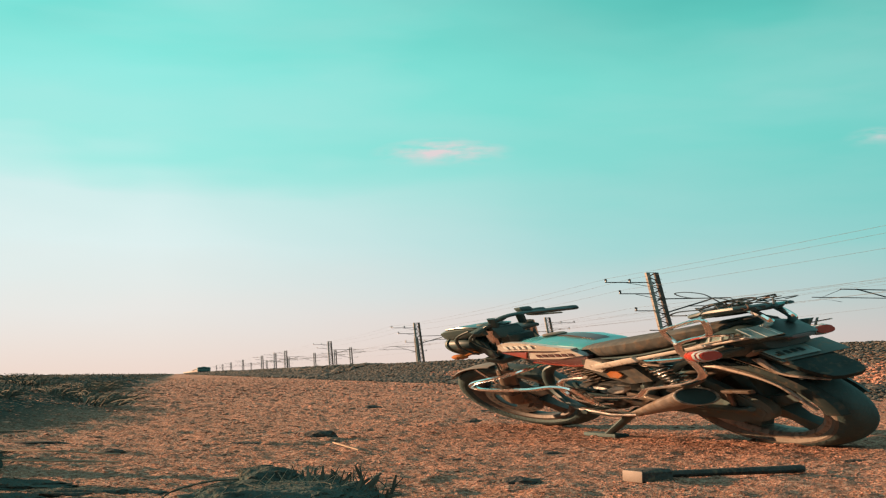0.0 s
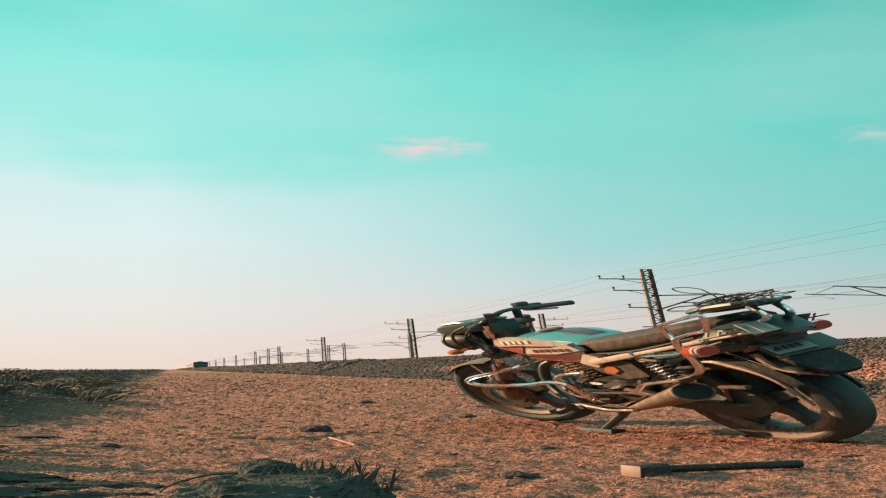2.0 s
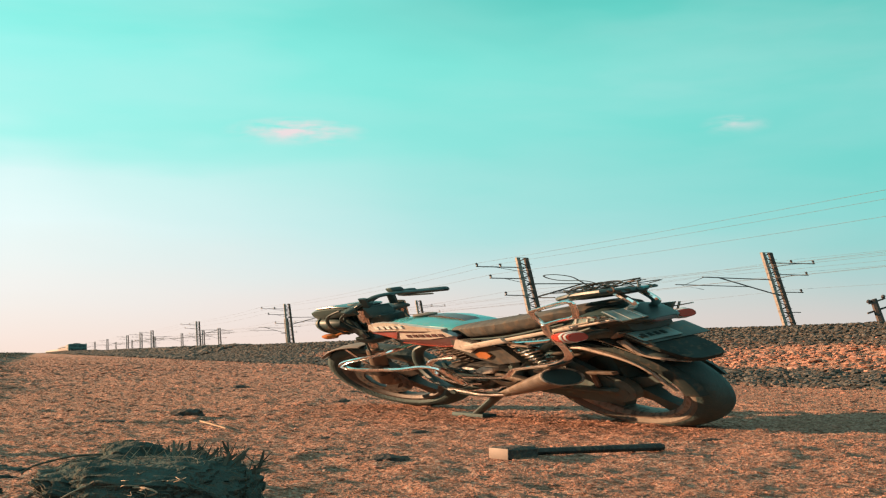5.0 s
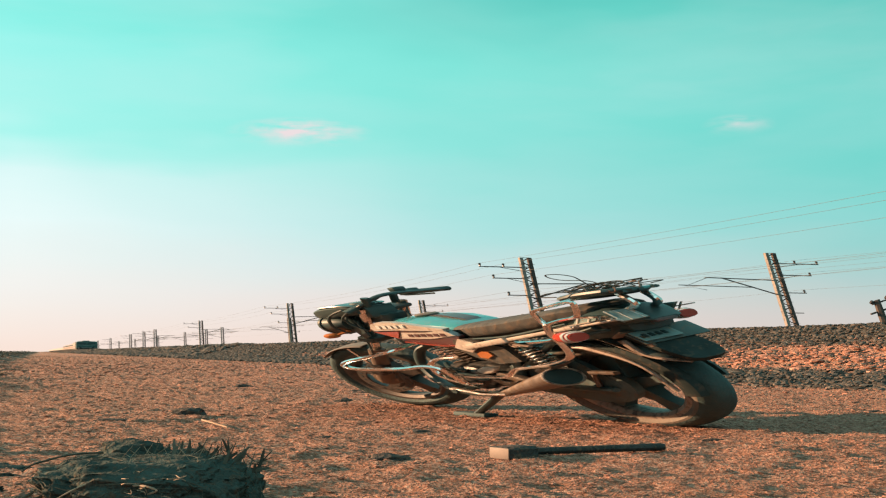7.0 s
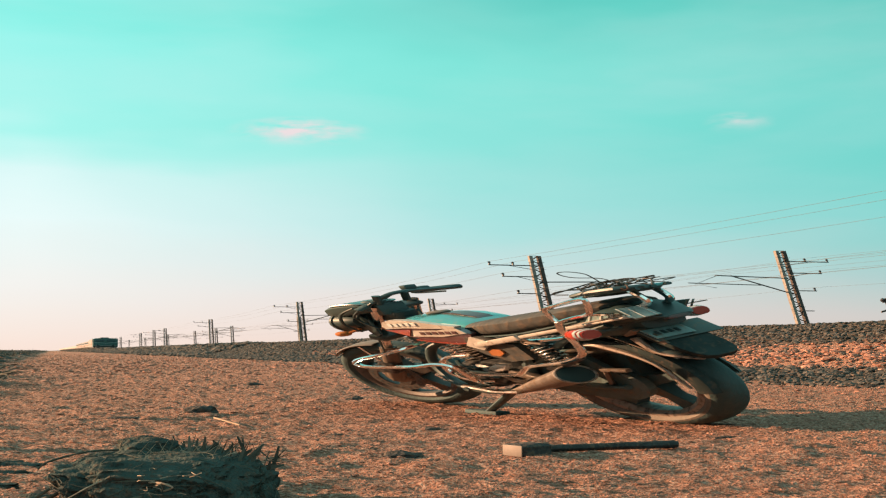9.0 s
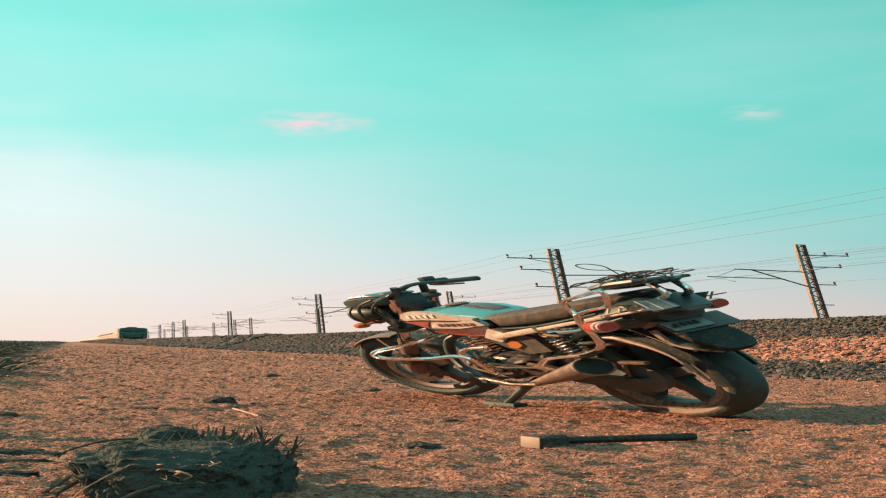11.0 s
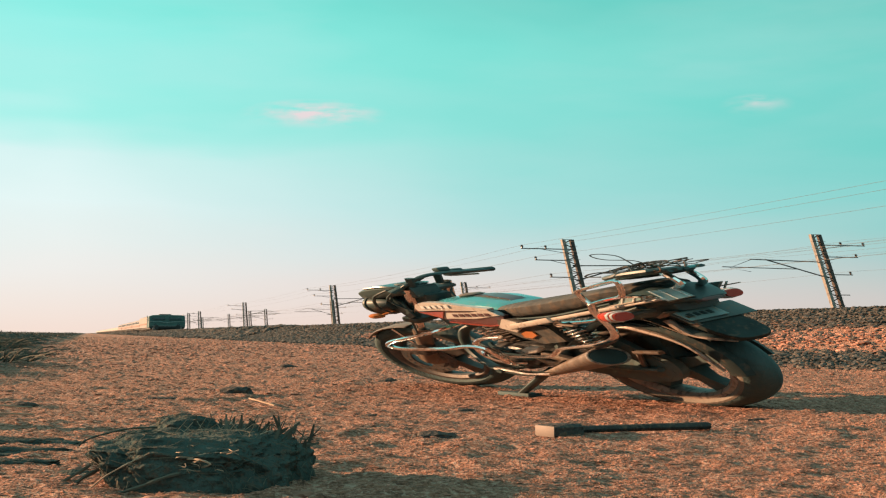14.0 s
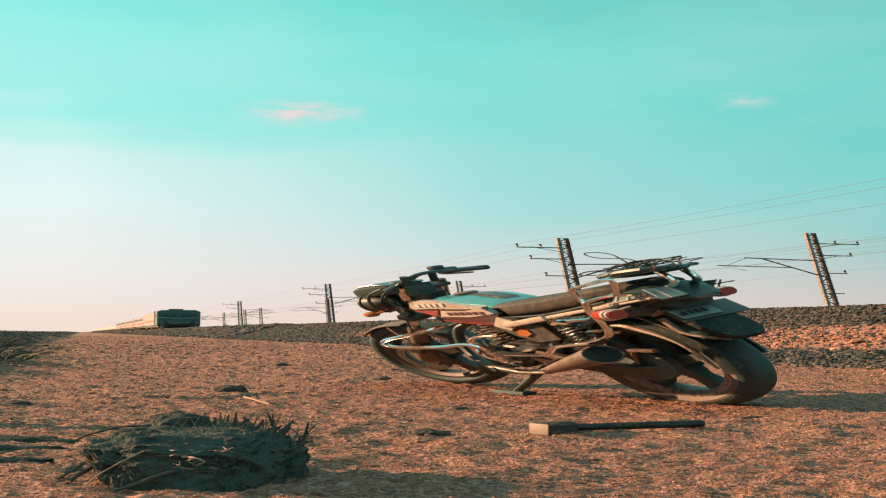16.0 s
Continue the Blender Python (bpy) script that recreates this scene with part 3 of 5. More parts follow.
def build_masts():
    rows = {0: dict(u=19.1, k=0.985, side=-1, at=(47.0, 97.4, 155, 219, 243, 280, 361, 440, 520, 600)),
            1: dict(u=30.9, k=1.11, side=1, at=(47.0, 99.6, 158, 220, 242, 279, 345, 430, 520))}
    leans = (-12.5, -6.5, -4, -2.5, -2, -2)
    for j, r in rows.items():
        for i, a in enumerate(r["at"]):
            lean = (leans if j == 0 else (-16.5, -10, -6, -4, -3, -3))[min(i, 5)]
            build_mast(r["k"], r["side"], lean).location = W(a, r["u"], 0.2) - Vector((3.95 * r["k"] * math.tan(radians(lean)), 0, 0))
    # low telegraph post beyond the bank
    root = new("signal_post")
    bm = bmesh.new()
    tube(bm, [(0, 0, -0.1), (0, 0, 1.0), (0, 0, 1.85)], [0.16, 0.14, 0.12], 8)
    part("post", bm, M["polesteel"], root)
    bm = bmesh.new()
    box(bm, (0.1, 0, 1.45), (0.9, 0.1, 0.06), 0.01)
    box(bm, (0.1, 0, 1.75), (0.6, 0.1, 0.05), 0.01)
    arm = part("crossarm", bm, M["polesteel"], root)
    for x, z in ((-0.18, 1.78), (0.36, 1.78), (0.5, 1.48)):
        bm = bmesh.new()
        lathe(bm, [(0.001, 0), (0.06, 0), (0.09, 0.05), (0.05, 0.1), (0.001, 0.12)], (x, 0, z), 8, "z")
        part("insulator", bm, M["insul"], arm)
    root.matrix_basis = Matrix.Translation(W(35, 27.9, 0.2)) @ Matrix.Rotation(radians(-18), 4, "Y")
    tagged(root, "short dark post with a crossarm and insulators", "signal post")
    # wires from mast to mast
    tops = {}
    for j, r in rows.items():
        lean = [(-12.5, -6.5, -4, -2.5, -2, -2), (-16.5, -10, -6, -4, -3, -3)][j]
        H = 3.95 * r["k"]
        at = [a for a in r["at"] if a != 243 and a != 242]
        for name, dx, z in (("feeder_wire", r["side"] * 2.1 * r["k"], 0.93), ("feeder_wire", r["side"] * 1.05 * r["k"], 0.93), ("feeder_wire", r["side"] * 1.6 * r["k"], 0.81), ("feeder_wire", r["side"] * 1.08 * r["k"], 0.63),
                            ("messenger_wire", -r["side"] * 3.3 * r["k"], 0.735), ("contact_wire", -r["side"] * 4.2 * r["k"], 0.635)):
            pts = []
            knots = [(-8.0, 0)] + [(a, i) for i, a in enumerate(at)]
            ends = []
            for a, i in knots:
                t = radians(lean[min(i, 5)])
                p = Vector((dx * math.cos(TRACK), dx * math.sin(TRACK), z * H))
                ends.append(W(a, r["u"], 0.2) + Vector(((z - 1) * H * math.tan(t), 0, 0)) + p)
            sag = 0.02 if name == "contact_wire" else 0.22
            for p, q in zip(ends, ends[1:]):
                for s in range(8):
                    f = s / 8
                    pts.append(p.lerp(q, f) - Vector((0, 0, sag * 4 * f * (1 - f))))
            pts.append(ends[-1])
            bm = bmesh.new()
            tube(bm, pts, 0.0042, 4)
            tagged(new(name, finish(bm, name, M["wire"])), "thin dark overhead wire strung between the masts", "wire", "overhead wires")


build_masts()


# ---- train ----
def build_train():
    made = []
    zt = 0.40
    # locomotive: x runs back along the train, y across, nose at 0
    root = new("locomotive")
    L, hw, h = 19.0, 1.5, 1.36
    bm = bmesh.new()
    box(bm, (0.35, 0, 0.28), (0.5, 2.9, 0.16), 0.03)
    box(bm, (L / 2, 0, 0.22), (L - 1, 2.7, 0.16), 0.03)
    part("underframe", bm, M["under"], root)
    sec = [(-hw, 0.3), (-hw, h - 0.13), (-hw * 0.8, h - 0.03), (0, h), (hw * 0.8, h - 0.03), (hw, h - 0.13), (hw, 0.3)]
    bm = bmesh.new()
    loft(bm, [[(x, y * s, 0.3 + (z - 0.3) * t) for y, z in sec] for x, s, t in ((0.12, 0.985, 0.985), (0.3, 1, 1), (2.6, 1, 1))])
    part("cab", bm, M["loco"], root, "dark green driving cab front")
    bm = bmesh.new()
    loft(bm, [[(x, y * 0.99, z - 0.004) for y, z in sec] for x in (2.6, L)])
    part("body", bm, M["locoside"], root, "cream body side")
    bm = bmesh.new()
    for s in (-1, 1):
        box(bm, (L / 2 + 1, s * (hw * 0.99 + 0.012), 0.62), (L - 4, 0.03, 0.16), 0.01)
    part("side_band", bm, M["locored"], root, "orange band")
    for s in (-1, 1):
        bm = bmesh.new()
        box(bm, (0.11, s * 0.68, 1.03), (0.08, 1.05, 0.26), 0.02)
        part("windscreen", bm, M["glass"], root, "dark windscreen pane")
        bm = bmesh.new()
        lathe(bm, [(0.001, 0), (0.13, 0), (0.13, 0.05), (0.001, 0.07)], (0.06, s * 0.95, 0.52), 12, "x")
        part("headlight", bm, M["glass"], root)
        bm = bmesh.new()
        lathe(bm, [(0.001, 0), (0.2, 0), (0.2, 0.06), (0.08, 0.08), (0.08, 0.5), (0.001, 0.5)], (-0.3, s * 0.87, 0.3), 12, "x")
        part("buffer", bm, M["under"], root)
        bm = bmesh.new()
        box(bm, (1.3, s * (hw + 0.012), 0.98), (0.9, 0.03, 0.26), 0.02)
        part("side_window", bm, M["glass"], root)
    bm = bmesh.new()
    box(bm, (0.1, 0, 0.42), (0.12, 2.6, 0.05), 0.01)
    part("nose_stripe", bm, M["locoside"], root, "pale stripe across the nose")
    for s in (-1, 1):
        bm = bmesh.new()
        tube(bm, [(0.085, s * 1.4, 0.80), (0.08, s * 0.7, 0.79), (0.08, 0, 0.70)], 0.022, 6)
        part("nose_chevron", bm, M["plate"], root, "grey chevron line across the nose")
        bm = bmesh.new()
        box(bm, (2.62, s * (hw + 0.01), 0.82), (0.16, 0.06, 0.98), 0.02)
        part("cab_pillar", bm, M["under"], root)
        bm = bmesh.new()
        box(bm, (0.02, s * 1.05, 0.20), (0.16, 0.34, 0.22), 0.03)
        part("step", bm, M["locoside"], root, "pale step under the cab")
    for x, w in ((3.2, 0.9), (8, 1.6), (13.5, 1.2)):
        bm = bmesh.new()
        box(bm, (x, 0, h + 0.04), (w, 1.0, 0.12), 0.03)
        part("roof_box", bm, M["under"], root)
    for x in (4.0, 14.5):
        bm = bmesh.new()
        box(bm, (x, 0, 0.12), (3.6, 2.2, 0.12), 0.02)
        for dx in (-1.3, 0, 1.3):
            for s in (-1, 1):
                lathe(bm, [(0.001, -0.06), (0.2, -0.06), (0.2, 0.06), (0.001, 0.06)], (x + dx, s * 0.75, 0.2), 14, "y")
        part("bogie", bm, M["under"], root)
    tagged(root, "dark-fronted locomotive with cream sides pulling coaches", "locomotive")
    made.append((root, 0.0))
    # coaches
    first = None
    for c in range(4):
        off = L + 0.9 + 21.2 * c
        if first is None:
            r = new("coach")
            CL = 20.4
            bm = bmesh.new()
            loft(bm, [[(x, y * 0.965, 0.3 + (z - 0.3) * 0.84) for y, z in sec] for x in (0, CL)])
            part("body", bm, M["locoside"], r)
            bm = bmesh.new()
            for s in (-1, 1):
                box(bm, (CL / 2, s * 1.46, 0.55), (CL - 0.2, 0.03, 0.18), 0.01)
            part("side_band", bm, M["locored"], r, "orange band")
            for s in (-1, 1):
                for i in range(9):
                    bm = bmesh.new()
                    box(bm, (2.0 + 2.05 * i, s * 1.455, 0.87), (1.2, 0.03, 0.20), 0.01)
                    part("window", bm, M["glass"], r)
            bm = bmesh.new()
            box(bm, (CL / 2, 0, 0.24), (CL - 1, 2.5, 0.14), 0.02)
            for x in (3, CL - 3):
                box(bm, (x, 0, 0.13), (2.8, 2.1, 0.12), 0.02)
                for dx in (-0.9, 0.9):
                    for s in (-1, 1):
                        lathe(bm, [(0.001, -0.06), (0.18, -0.06), (0.18, 0.06), (0.001, 0.06)], (x + dx, s * 0.75, 0.18), 12, "y")
            part("underframe", bm, M["under"], r)
            tagged(r, "cream passenger coach with an orange band, coupled in the train", "coach", "coaches of the train")
            first = r
        else:
            r = copy_thing(first, Matrix())
        made.append((r, off))
    # low wagons behind the coaches
    first = None
    for c in range(30):
        off = L + 0.9 + 21.2 * 4 + 16.4 * c
        if first is None:
            r = new("wagon")
            bm = bmesh.new()
            loft(bm, [[(x, -w, 0.32), (x, w, 0.32), (x, w, 0.78), (x, w * 0.92, 0.82), (x, -w * 0.92, 0.82), (x, -w, 0.78)] for x, w in ((0.2, 1.36), (0.3, 1.4), (15.0, 1.4), (15.1, 1.36))])
            part("body", bm, M["wagon"], r)
            bm = bmesh.new()
            box(bm, (7.65, 0, 0.24), (15.6, 2.4, 0.13), 0.02)
            for x in (2.4, 12.9):
                box(bm, (x, 0, 0.12), (2.4, 2.1, 0.12), 0.02)
            part("underframe", bm, M["under"], r)
            for x in (2.4, 12.9):
                for dx in (-0.85, 0.85):
                    bm = bmesh.new()
                    for t in (-0.72, 0.72):
                        lathe(bm, [(0.001, t - 0.06), (0.17, t - 0.06), (0.17, t + 0.06), (0.001, t + 0.06)], (x + dx, 0, 0.165), 12, "y")
                    tube(bm, [(x + dx, -0.7, 0.165), (x + dx, 0.7, 0.165)], 0.05, 6)
                    part("wheelset", bm, M["under"], r)
            tagged(r, "low pale grey wagon coupled behind the coaches", "wagon", "wagons of the train")
            first = r
        else:
            r = copy_thing(first, Matrix())
        made.append((r, off))
    return made


train = build_train()


# ---- clouds ----
def cloud_material(seed):
    m = bpy.data.materials.new("thin_cloud")
    m.use_nodes = True
    nt = m.node_tree
    nt.nodes.remove(nt.nodes["Principled BSDF"])
    tc = nt.nodes.new("ShaderNodeTexCoord")
    mp = nt.nodes.new("ShaderNodeMapping")
    mp.inputs["Location"].default_value = (seed, 0, 0)
    mp.inputs["Scale"].default_value = (0.016, 0, 0.07)
    nt.links.new(tc.outputs["Object"], mp.inputs[0])
    n = nt.nodes.new("ShaderNodeTexNoise")
    n.inputs["Scale"].default_value, n.inputs["Detail"].default_value = 1.0, 6
    nt.links.new(mp.outputs[0], n.inputs[0])
    at = nt.nodes.new("ShaderNodeAttribute")
    at.attribute_name = "thick"
    f = mathn(nt, "MULTIPLY", at.outputs["Fac"], mathn(nt, "MULTIPLY", mathn(nt, "SUBTRACT", n.outputs[0], 0.36), 3.2, True), True)
    em = nt.nodes.new("ShaderNodeEmission")
    em.inputs[0].default_value = lin(240, 226, 228)
    em.inputs[1].default_value = 0.27
    tr = nt.nodes.new("ShaderNodeBsdfTransparent")
    mx = nt.nodes.new("ShaderNodeMixShader")
    nt.links.new(f, mx.inputs[0])
    nt.links.new(tr.outputs[0], mx.inputs[1])
    nt.links.new(em.outputs[0], mx.inputs[2])
    nt.links.new(mx.outputs[0], nt.nodes["Material Output"].inputs[0])
    return m


def build_cloud(w, h, peak, seed):
    n, k = 40, 16
    co, th = [], []
    for i in range(n + 1):
        for j in range(k + 1):
            x, z = 2 * i / n - 1, 2 * j / k - 1
            co.append((x * w, 30 * (x * x + z * z), z * h))
            th.append(peak * max(0.0, 1 - math.hypot(x, z)) ** 1.3)
    fa = [(i * (k + 1) + j, (i + 1) * (k + 1) + j, (i + 1) * (k + 1) + j + 1, i * (k + 1) + j + 1) for i in range(n) for j in range(k)]
    me = bpy.data.meshes.new("cloud")
    me.from_pydata(co, [], fa)
    me.attributes.new("thick", "FLOAT", "POINT").data.foreach_set("value", th)
    me.materials.append(cloud_material(seed))
    ob = new("cloud", me)
    ob.visible_shadow = False
    return tagged(ob, "thin pale wisp of cloud drifting in the sky", "cloud", "clouds")


clouds = [build_cloud(140, 30, 1.7, 0.0), build_cloud(70, 22, 0.7, 5.0)]


# ---- motorcycle ----
REAR = Vector((0.559, 2.999, 0.0))
BFLAT = 2.6
BIKE = Matrix.Diagonal((1, 1, 1 / BFLAT, 1)) @ Matrix.Rotation(radians(120.3), 4, "Z") @ Matrix.Rotation(radians(-22.98), 4, "X")
HEAD = Vector((1.02, 0, 0.80))
STEER = Matrix.Translation(HEAD) @ Matrix.Rotation(radians(13), 4, Vector((-0.438, 0, 0.899))) @ Matrix.Translation(-HEAD)


def build_motorcycle():
    root = tagged(new("motorcycle"), "dusty light motorcycle with teal tank leaning on its stand", "motorcycle")
    root.location = REAR

    def bp(name, bm, material, parent=root, label="", front=False):
        bm.transform(BIKE @ STEER if front else BIKE)
        return part(name, bm, material, parent, label)

    # wheels: a rim carries tyre, hub, spokes and disc
    def wheel(name, cx, front, tw, R):
        rr = R - 0.081
        c = (cx, 0, R)
        bm = bmesh.new()
        lathe(bm, [(rr + 0.006, -tw * 0.52), (rr + 0.012, -tw * 0.62), (rr - 0.006, -tw * 0.62), (rr - 0.026, -tw * 0.40), (rr - 0.034, 0), (rr - 0.026, tw * 0.40), (rr - 0.006, tw * 0.62), (rr + 0.012, tw * 0.62), (rr + 0.006, tw * 0.52), (rr - 0.01, 0)], c, 56)
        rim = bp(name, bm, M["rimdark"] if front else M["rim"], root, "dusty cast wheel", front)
        bm = bmesh.new()
        prof = [(rr + 0.002, -tw * 0.5)] + [(rr + 0.030 + 0.051 * math.cos(t) ** 0.8, tw * 0.79 * math.copysign(abs(math.sin(t)) ** 0.85, math.sin(t))) for t in np.linspace(-1.5, 1.5, 17)] + [(rr + 0.002, tw * 0.5)]
        lathe(bm, prof, c, 72)
        bp("tyre", bm, M["rubber"], rim, "worn black tyre", front)
        for s in (-1, 1):
            bm = bmesh.new()
            ring = [(rr + 0.006, tw * 0.575), (rr + 0.018, tw * 0.70), (rr + 0.030, tw * 0.797), (rr + 0.040, tw * 0.785), (rr + 0.040, tw * 0.74), (rr + 0.03, tw * 0.73), (rr + 0.004, tw * 0.5)]
            lathe(bm, [(r, s * h) for r, h in ring], c, 72)
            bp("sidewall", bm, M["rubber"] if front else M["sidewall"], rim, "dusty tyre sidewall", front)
        bm = bmesh.new()
        lathe(bm, [(0.012, -0.075), (0.055, -0.07), (0.062, -0.04), (0.05, 0), (0.062, 0.04), (0.055, 0.07), (0.012, 0.075)], c, 24)
        bp("hub", bm, M["dustmetal"] if front else M["liftblack"], rim, "", front)
        for i in range(5):
            t = 2 * math.pi * i / 5 + 0.35
            d = Vector((math.cos(t), 0, math.sin(t)))
            e = Vector((-math.sin(t), 0, math.cos(t)))
            bm = bmesh.new()
            rings = []
            for f, hw, hy in ((0.04, 0.036, 0.03), (0.12, 0.022, 0.02), (rr - 0.02, 0.034, 0.022)):
                p = Vector(c) + d * f
                rings.append([p + e * (hw * a) + Vector((0, hy * b, 0)) for a, b in ((-1, -1), (1, -1), (1, 1), (-1, 1))])
            loft(bm, rings)
            bp("spoke", bm, M["rimdark"] if front else M["liftblack"], rim, "", front)
        if front:
            bm = bmesh.new()
            lathe(bm, [(0.085, 0.068), (0.122, 0.068), (0.122, 0.074), (0.085, 0.074)], c, 40)
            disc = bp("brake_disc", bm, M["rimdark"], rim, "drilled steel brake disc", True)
            bm = bmesh.new()
            for i in range(20):
                t = 2 * math.pi * i / 20
                lathe(bm, [(0.001, 0), (0.006, 0), (0.006, 0.0015), (0.001, 0.0015)], (cx + 0.104 * math.cos(t), 0.0742, R + 0.104 * math.sin(t)), 6)
            bp("disc_holes", bm, M["black"], disc, "", True)
        else:
            bm = bmesh.new()
            lathe(bm, [(0.02, 0.05), (0.09, 0.05), (0.095, 0.08), (0.02, 0.09)], c, 28)
            bp("brake_drum", bm, M["liftblack"], rim)
        return rim
    wheel("rear_wheel", 0.0, False, 0.069, 0.30)
    wheel("front_wheel", 1.205, True, 0.06, 0.295)

    # fork, front mudguard
    up = Vector((-0.438, 0, 0.899))
    ax = Vector((1.18, 0, 0.30))
    for s in (-1, 1):
        bm = bmesh.new()
        o = Vector((0, s * 0.085, 0))
        tube(bm, [ax + o + up * f for f in (-0.03, 0.02, 0.10, 0.30)], [0.022, 0.032, 0.03, 0.028], 10)
        leg = bp("fork_leg", bm, M["dustmetal"], root, "dusty fork slider", True)
        bm = bmesh.new()
        tube(bm, [ax + o + up * f for f in (0.29, 0.66)], 0.018, 10)
        bp("fork_tube", bm, M["chrome"], leg, "", True)
    bm = bmesh.new()
    for f, t, wd in ((0.40, 0.045, 0.24), (0.63, 0.03, 0.19)):
        p = ax + up * f
        box(bm, p, (0.07, wd, t), 0.012, (0, -26, 0))
    bp("triple_clamp", bm, M["black"], root, "", True)
    bm = bmesh.new()
    pr = [(0.305 + 0.016 * math.cos(t) - 0.016, 0.062 * math.sin(t)) for t in (-1.5, -0.9, 0, 0.9, 1.5)]
    lathe(bm, pr + [(r - 0.006, h * 0.93) for r, h in pr[::-1]], (1.205, 0, 0.295), 26, "y", radians(46), radians(100))
    guard = bp("front_mudguard", bm, M["dustmetal"], root, "dust-covered front mudguard", True)
    for s in (-1, 1):
        bm = bmesh.new()
        tube(bm, [(1.17, s * 0.07, 0.32), (1.22, s * 0.062, 0.575)], 0.006, 6)
        bp("mudguard_stay", bm, M["chrome"], guard, "", True)
    bm = bmesh.new()
    box(bm, (1.135, 0.095, 0.40), (0.07, 0.05, 0.10), 0.012, (0, -26, 0))
    bp("brake_caliper", bm, M["engine"], root, "", True)
    bm = bmesh.new()
    tube(bm, spline([(1.09, 0.085, 0.42), (1.0, 0.09, 0.62), (0.98, 0.07, 0.82), (0.88, -0.05, 0.97)]), 0.004, 6)
    bp("brake_hose", bm, M["black"], root, "")

    # headlamp box, clocks, handlebar
    bm = bmesh.new()
    loft(bm, [oval(x, zc, w, h, 18, 4.5, y) for x, y, zc, w, h in ((1.108, 0.072, 0.868, 0.035, 0.018), (1.095, 0.072, 0.874, 0.056, 0.032), (1.05, 0.065, 0.880, 0.068, 0.042), (0.98, 0.05, 0.884, 0.072, 0.044), (0.91, 0.04, 0.884, 0.070, 0.038), (0.88, 0.035, 0.882, 0.060, 0.030))])
    lamp = bp("headlight", bm, M["black"], root, "black headlight cowl")
    bm = bmesh.new()
    loft(bm, [oval(x, zc, w, h, 16, 4.0, y) for x, y, zc, w, h in ((1.045, 0.066, 0.922, 0.050, 0.004), (1.035, 0.064, 0.924, 0.062, 0.008), (0.96, 0.046, 0.929, 0.070, 0.009), (0.89, 0.036, 0.918, 0.068, 0.008), (0.87, 0.035, 0.914, 0.055, 0.004))])
    bp("cowl_top", bm, M["glass"], lamp, "glossy dark visor")
    bm = bmesh.new()
    lathe(bm, [(0.001, 0), (0.052, 0), (0.066, 0.02), (0.076, 0.06), (0.080, 0.085), (0.080, 0.10), (0.001, 0.104)], (0.985, 0.07, 0.785), 24, "x")
    bp("lamp_bowl", bm, M["black"], lamp)
    bm = bmesh.new()
    lathe(bm, [(0.075, 0), (0.085, 0), (0.086, 0.012), (0.081, 0.02), (0.075, 0.016)], (1.072, 0.07, 0.785), 28, "x")
    bp("lamp_rim", bm, M["black"], lamp, "black lamp ring")
    for s in (-1, 1):
        bm = bmesh.new()
        slab(bm, [(1.06, 0.86), (0.97, 0.87), (0.93, 0.80), (0.93, 0.68), (0.975, 0.66), (1.0, 0.76), (1.06, 0.80)], (s * 0.095 - 0.004, s * 0.095 + 0.004))
        bp("lamp_bracket", bm, M["black"], lamp)
    bm = bmesh.new()
    tube(bm, spline([(0.90, 0.12, 0.90), (0.96, 0.15, 0.86), (1.0, 0.15, 0.78), (1.0, 0.12, 0.72), (1.03, 0.10, 0.71)]), 0.006, 6)
    bp("harness", bm, M["black"], lamp)
    for s in (-1, 1):
        bm = bmesh.new()
        tube(bm, [(1.00, 0.06 + s * 0.05, 0.735), (1.02, 0.06 + s * 0.09, 0.715)], 0.009, 6)
        loft(bm, [oval(x + 0.065, 0.712, w, h, 12, 2.4, 0.06 + s * 0.10) for x, w, h in ((0.95, 0.008, 0.010), (0.96, 0.020, 0.018), (0.985, 0.023, 0.021), (1.0, 0.019, 0.017))])
        bp("front_indicator", bm, M["orange"], root, "amber turn signal")
    bm = bmesh.new()
    lathe(bm, [(0.001, 0), (0.038, 0), (0.042, 0.02), (0.034, 0.032), (0.001, 0.032)], (0.90, 0.04, 0.905), 18, "z")
    box(bm, (0.90, 0.02, 0.86), (0.10, 0.10, 0.09), 0.014)
    box(bm, (0.89, 0.0, 0.80), (0.08, 0.09, 0.10), 0.014, (0, -24, 0))
    bp("speedometer", bm, M["black"], root)
    bm = bmesh.new()
    tube(bm, spline([(0.868, 0.10, 0.895), (0.855, 0.06, 0.925), (0.83, 0.0, 0.965), (0.86, -0.09, 0.965), (0.93, -0.19, 0.95), (0.975, -0.31, 0.93)], 5), 0.012, 10)
    bars = bp("handlebar", bm, M["black"], root, "black handlebar")
    bm = bmesh.new()
    tube(bm, [(0.968, -0.215, 0.945), (0.985, -0.335, 0.93)], [0.018, 0.0185], 10)
    bp("grip", bm, M["rubber"], bars)
    bm = bmesh.new()
    tube(bm, [(0.864, 0.09, 0.902), (0.876, 0.125, 0.878)], [0.016, 0.0165], 10)
    bp("grip", bm, M["rubber"], bars)
    bm = bmesh.new()
    box(bm, (0.945, -0.17, 0.955), (0.05, 0.06, 0.05), 0.012, (0, 0, 12))
    bp("switch_housing", bm, M["black"], bars)
    bm = bmesh.new()
    box(bm, (0.885, -0.105, 0.99), (0.04, 0.045, 0.035), 0.01)
    tube(bm, [(0.885, -0.10, 0.965), (0.885, -0.10, 1.0)], 0.014, 8)
    bp("brake_reservoir", bm, M["black"], bars)
    bm = bmesh.new()
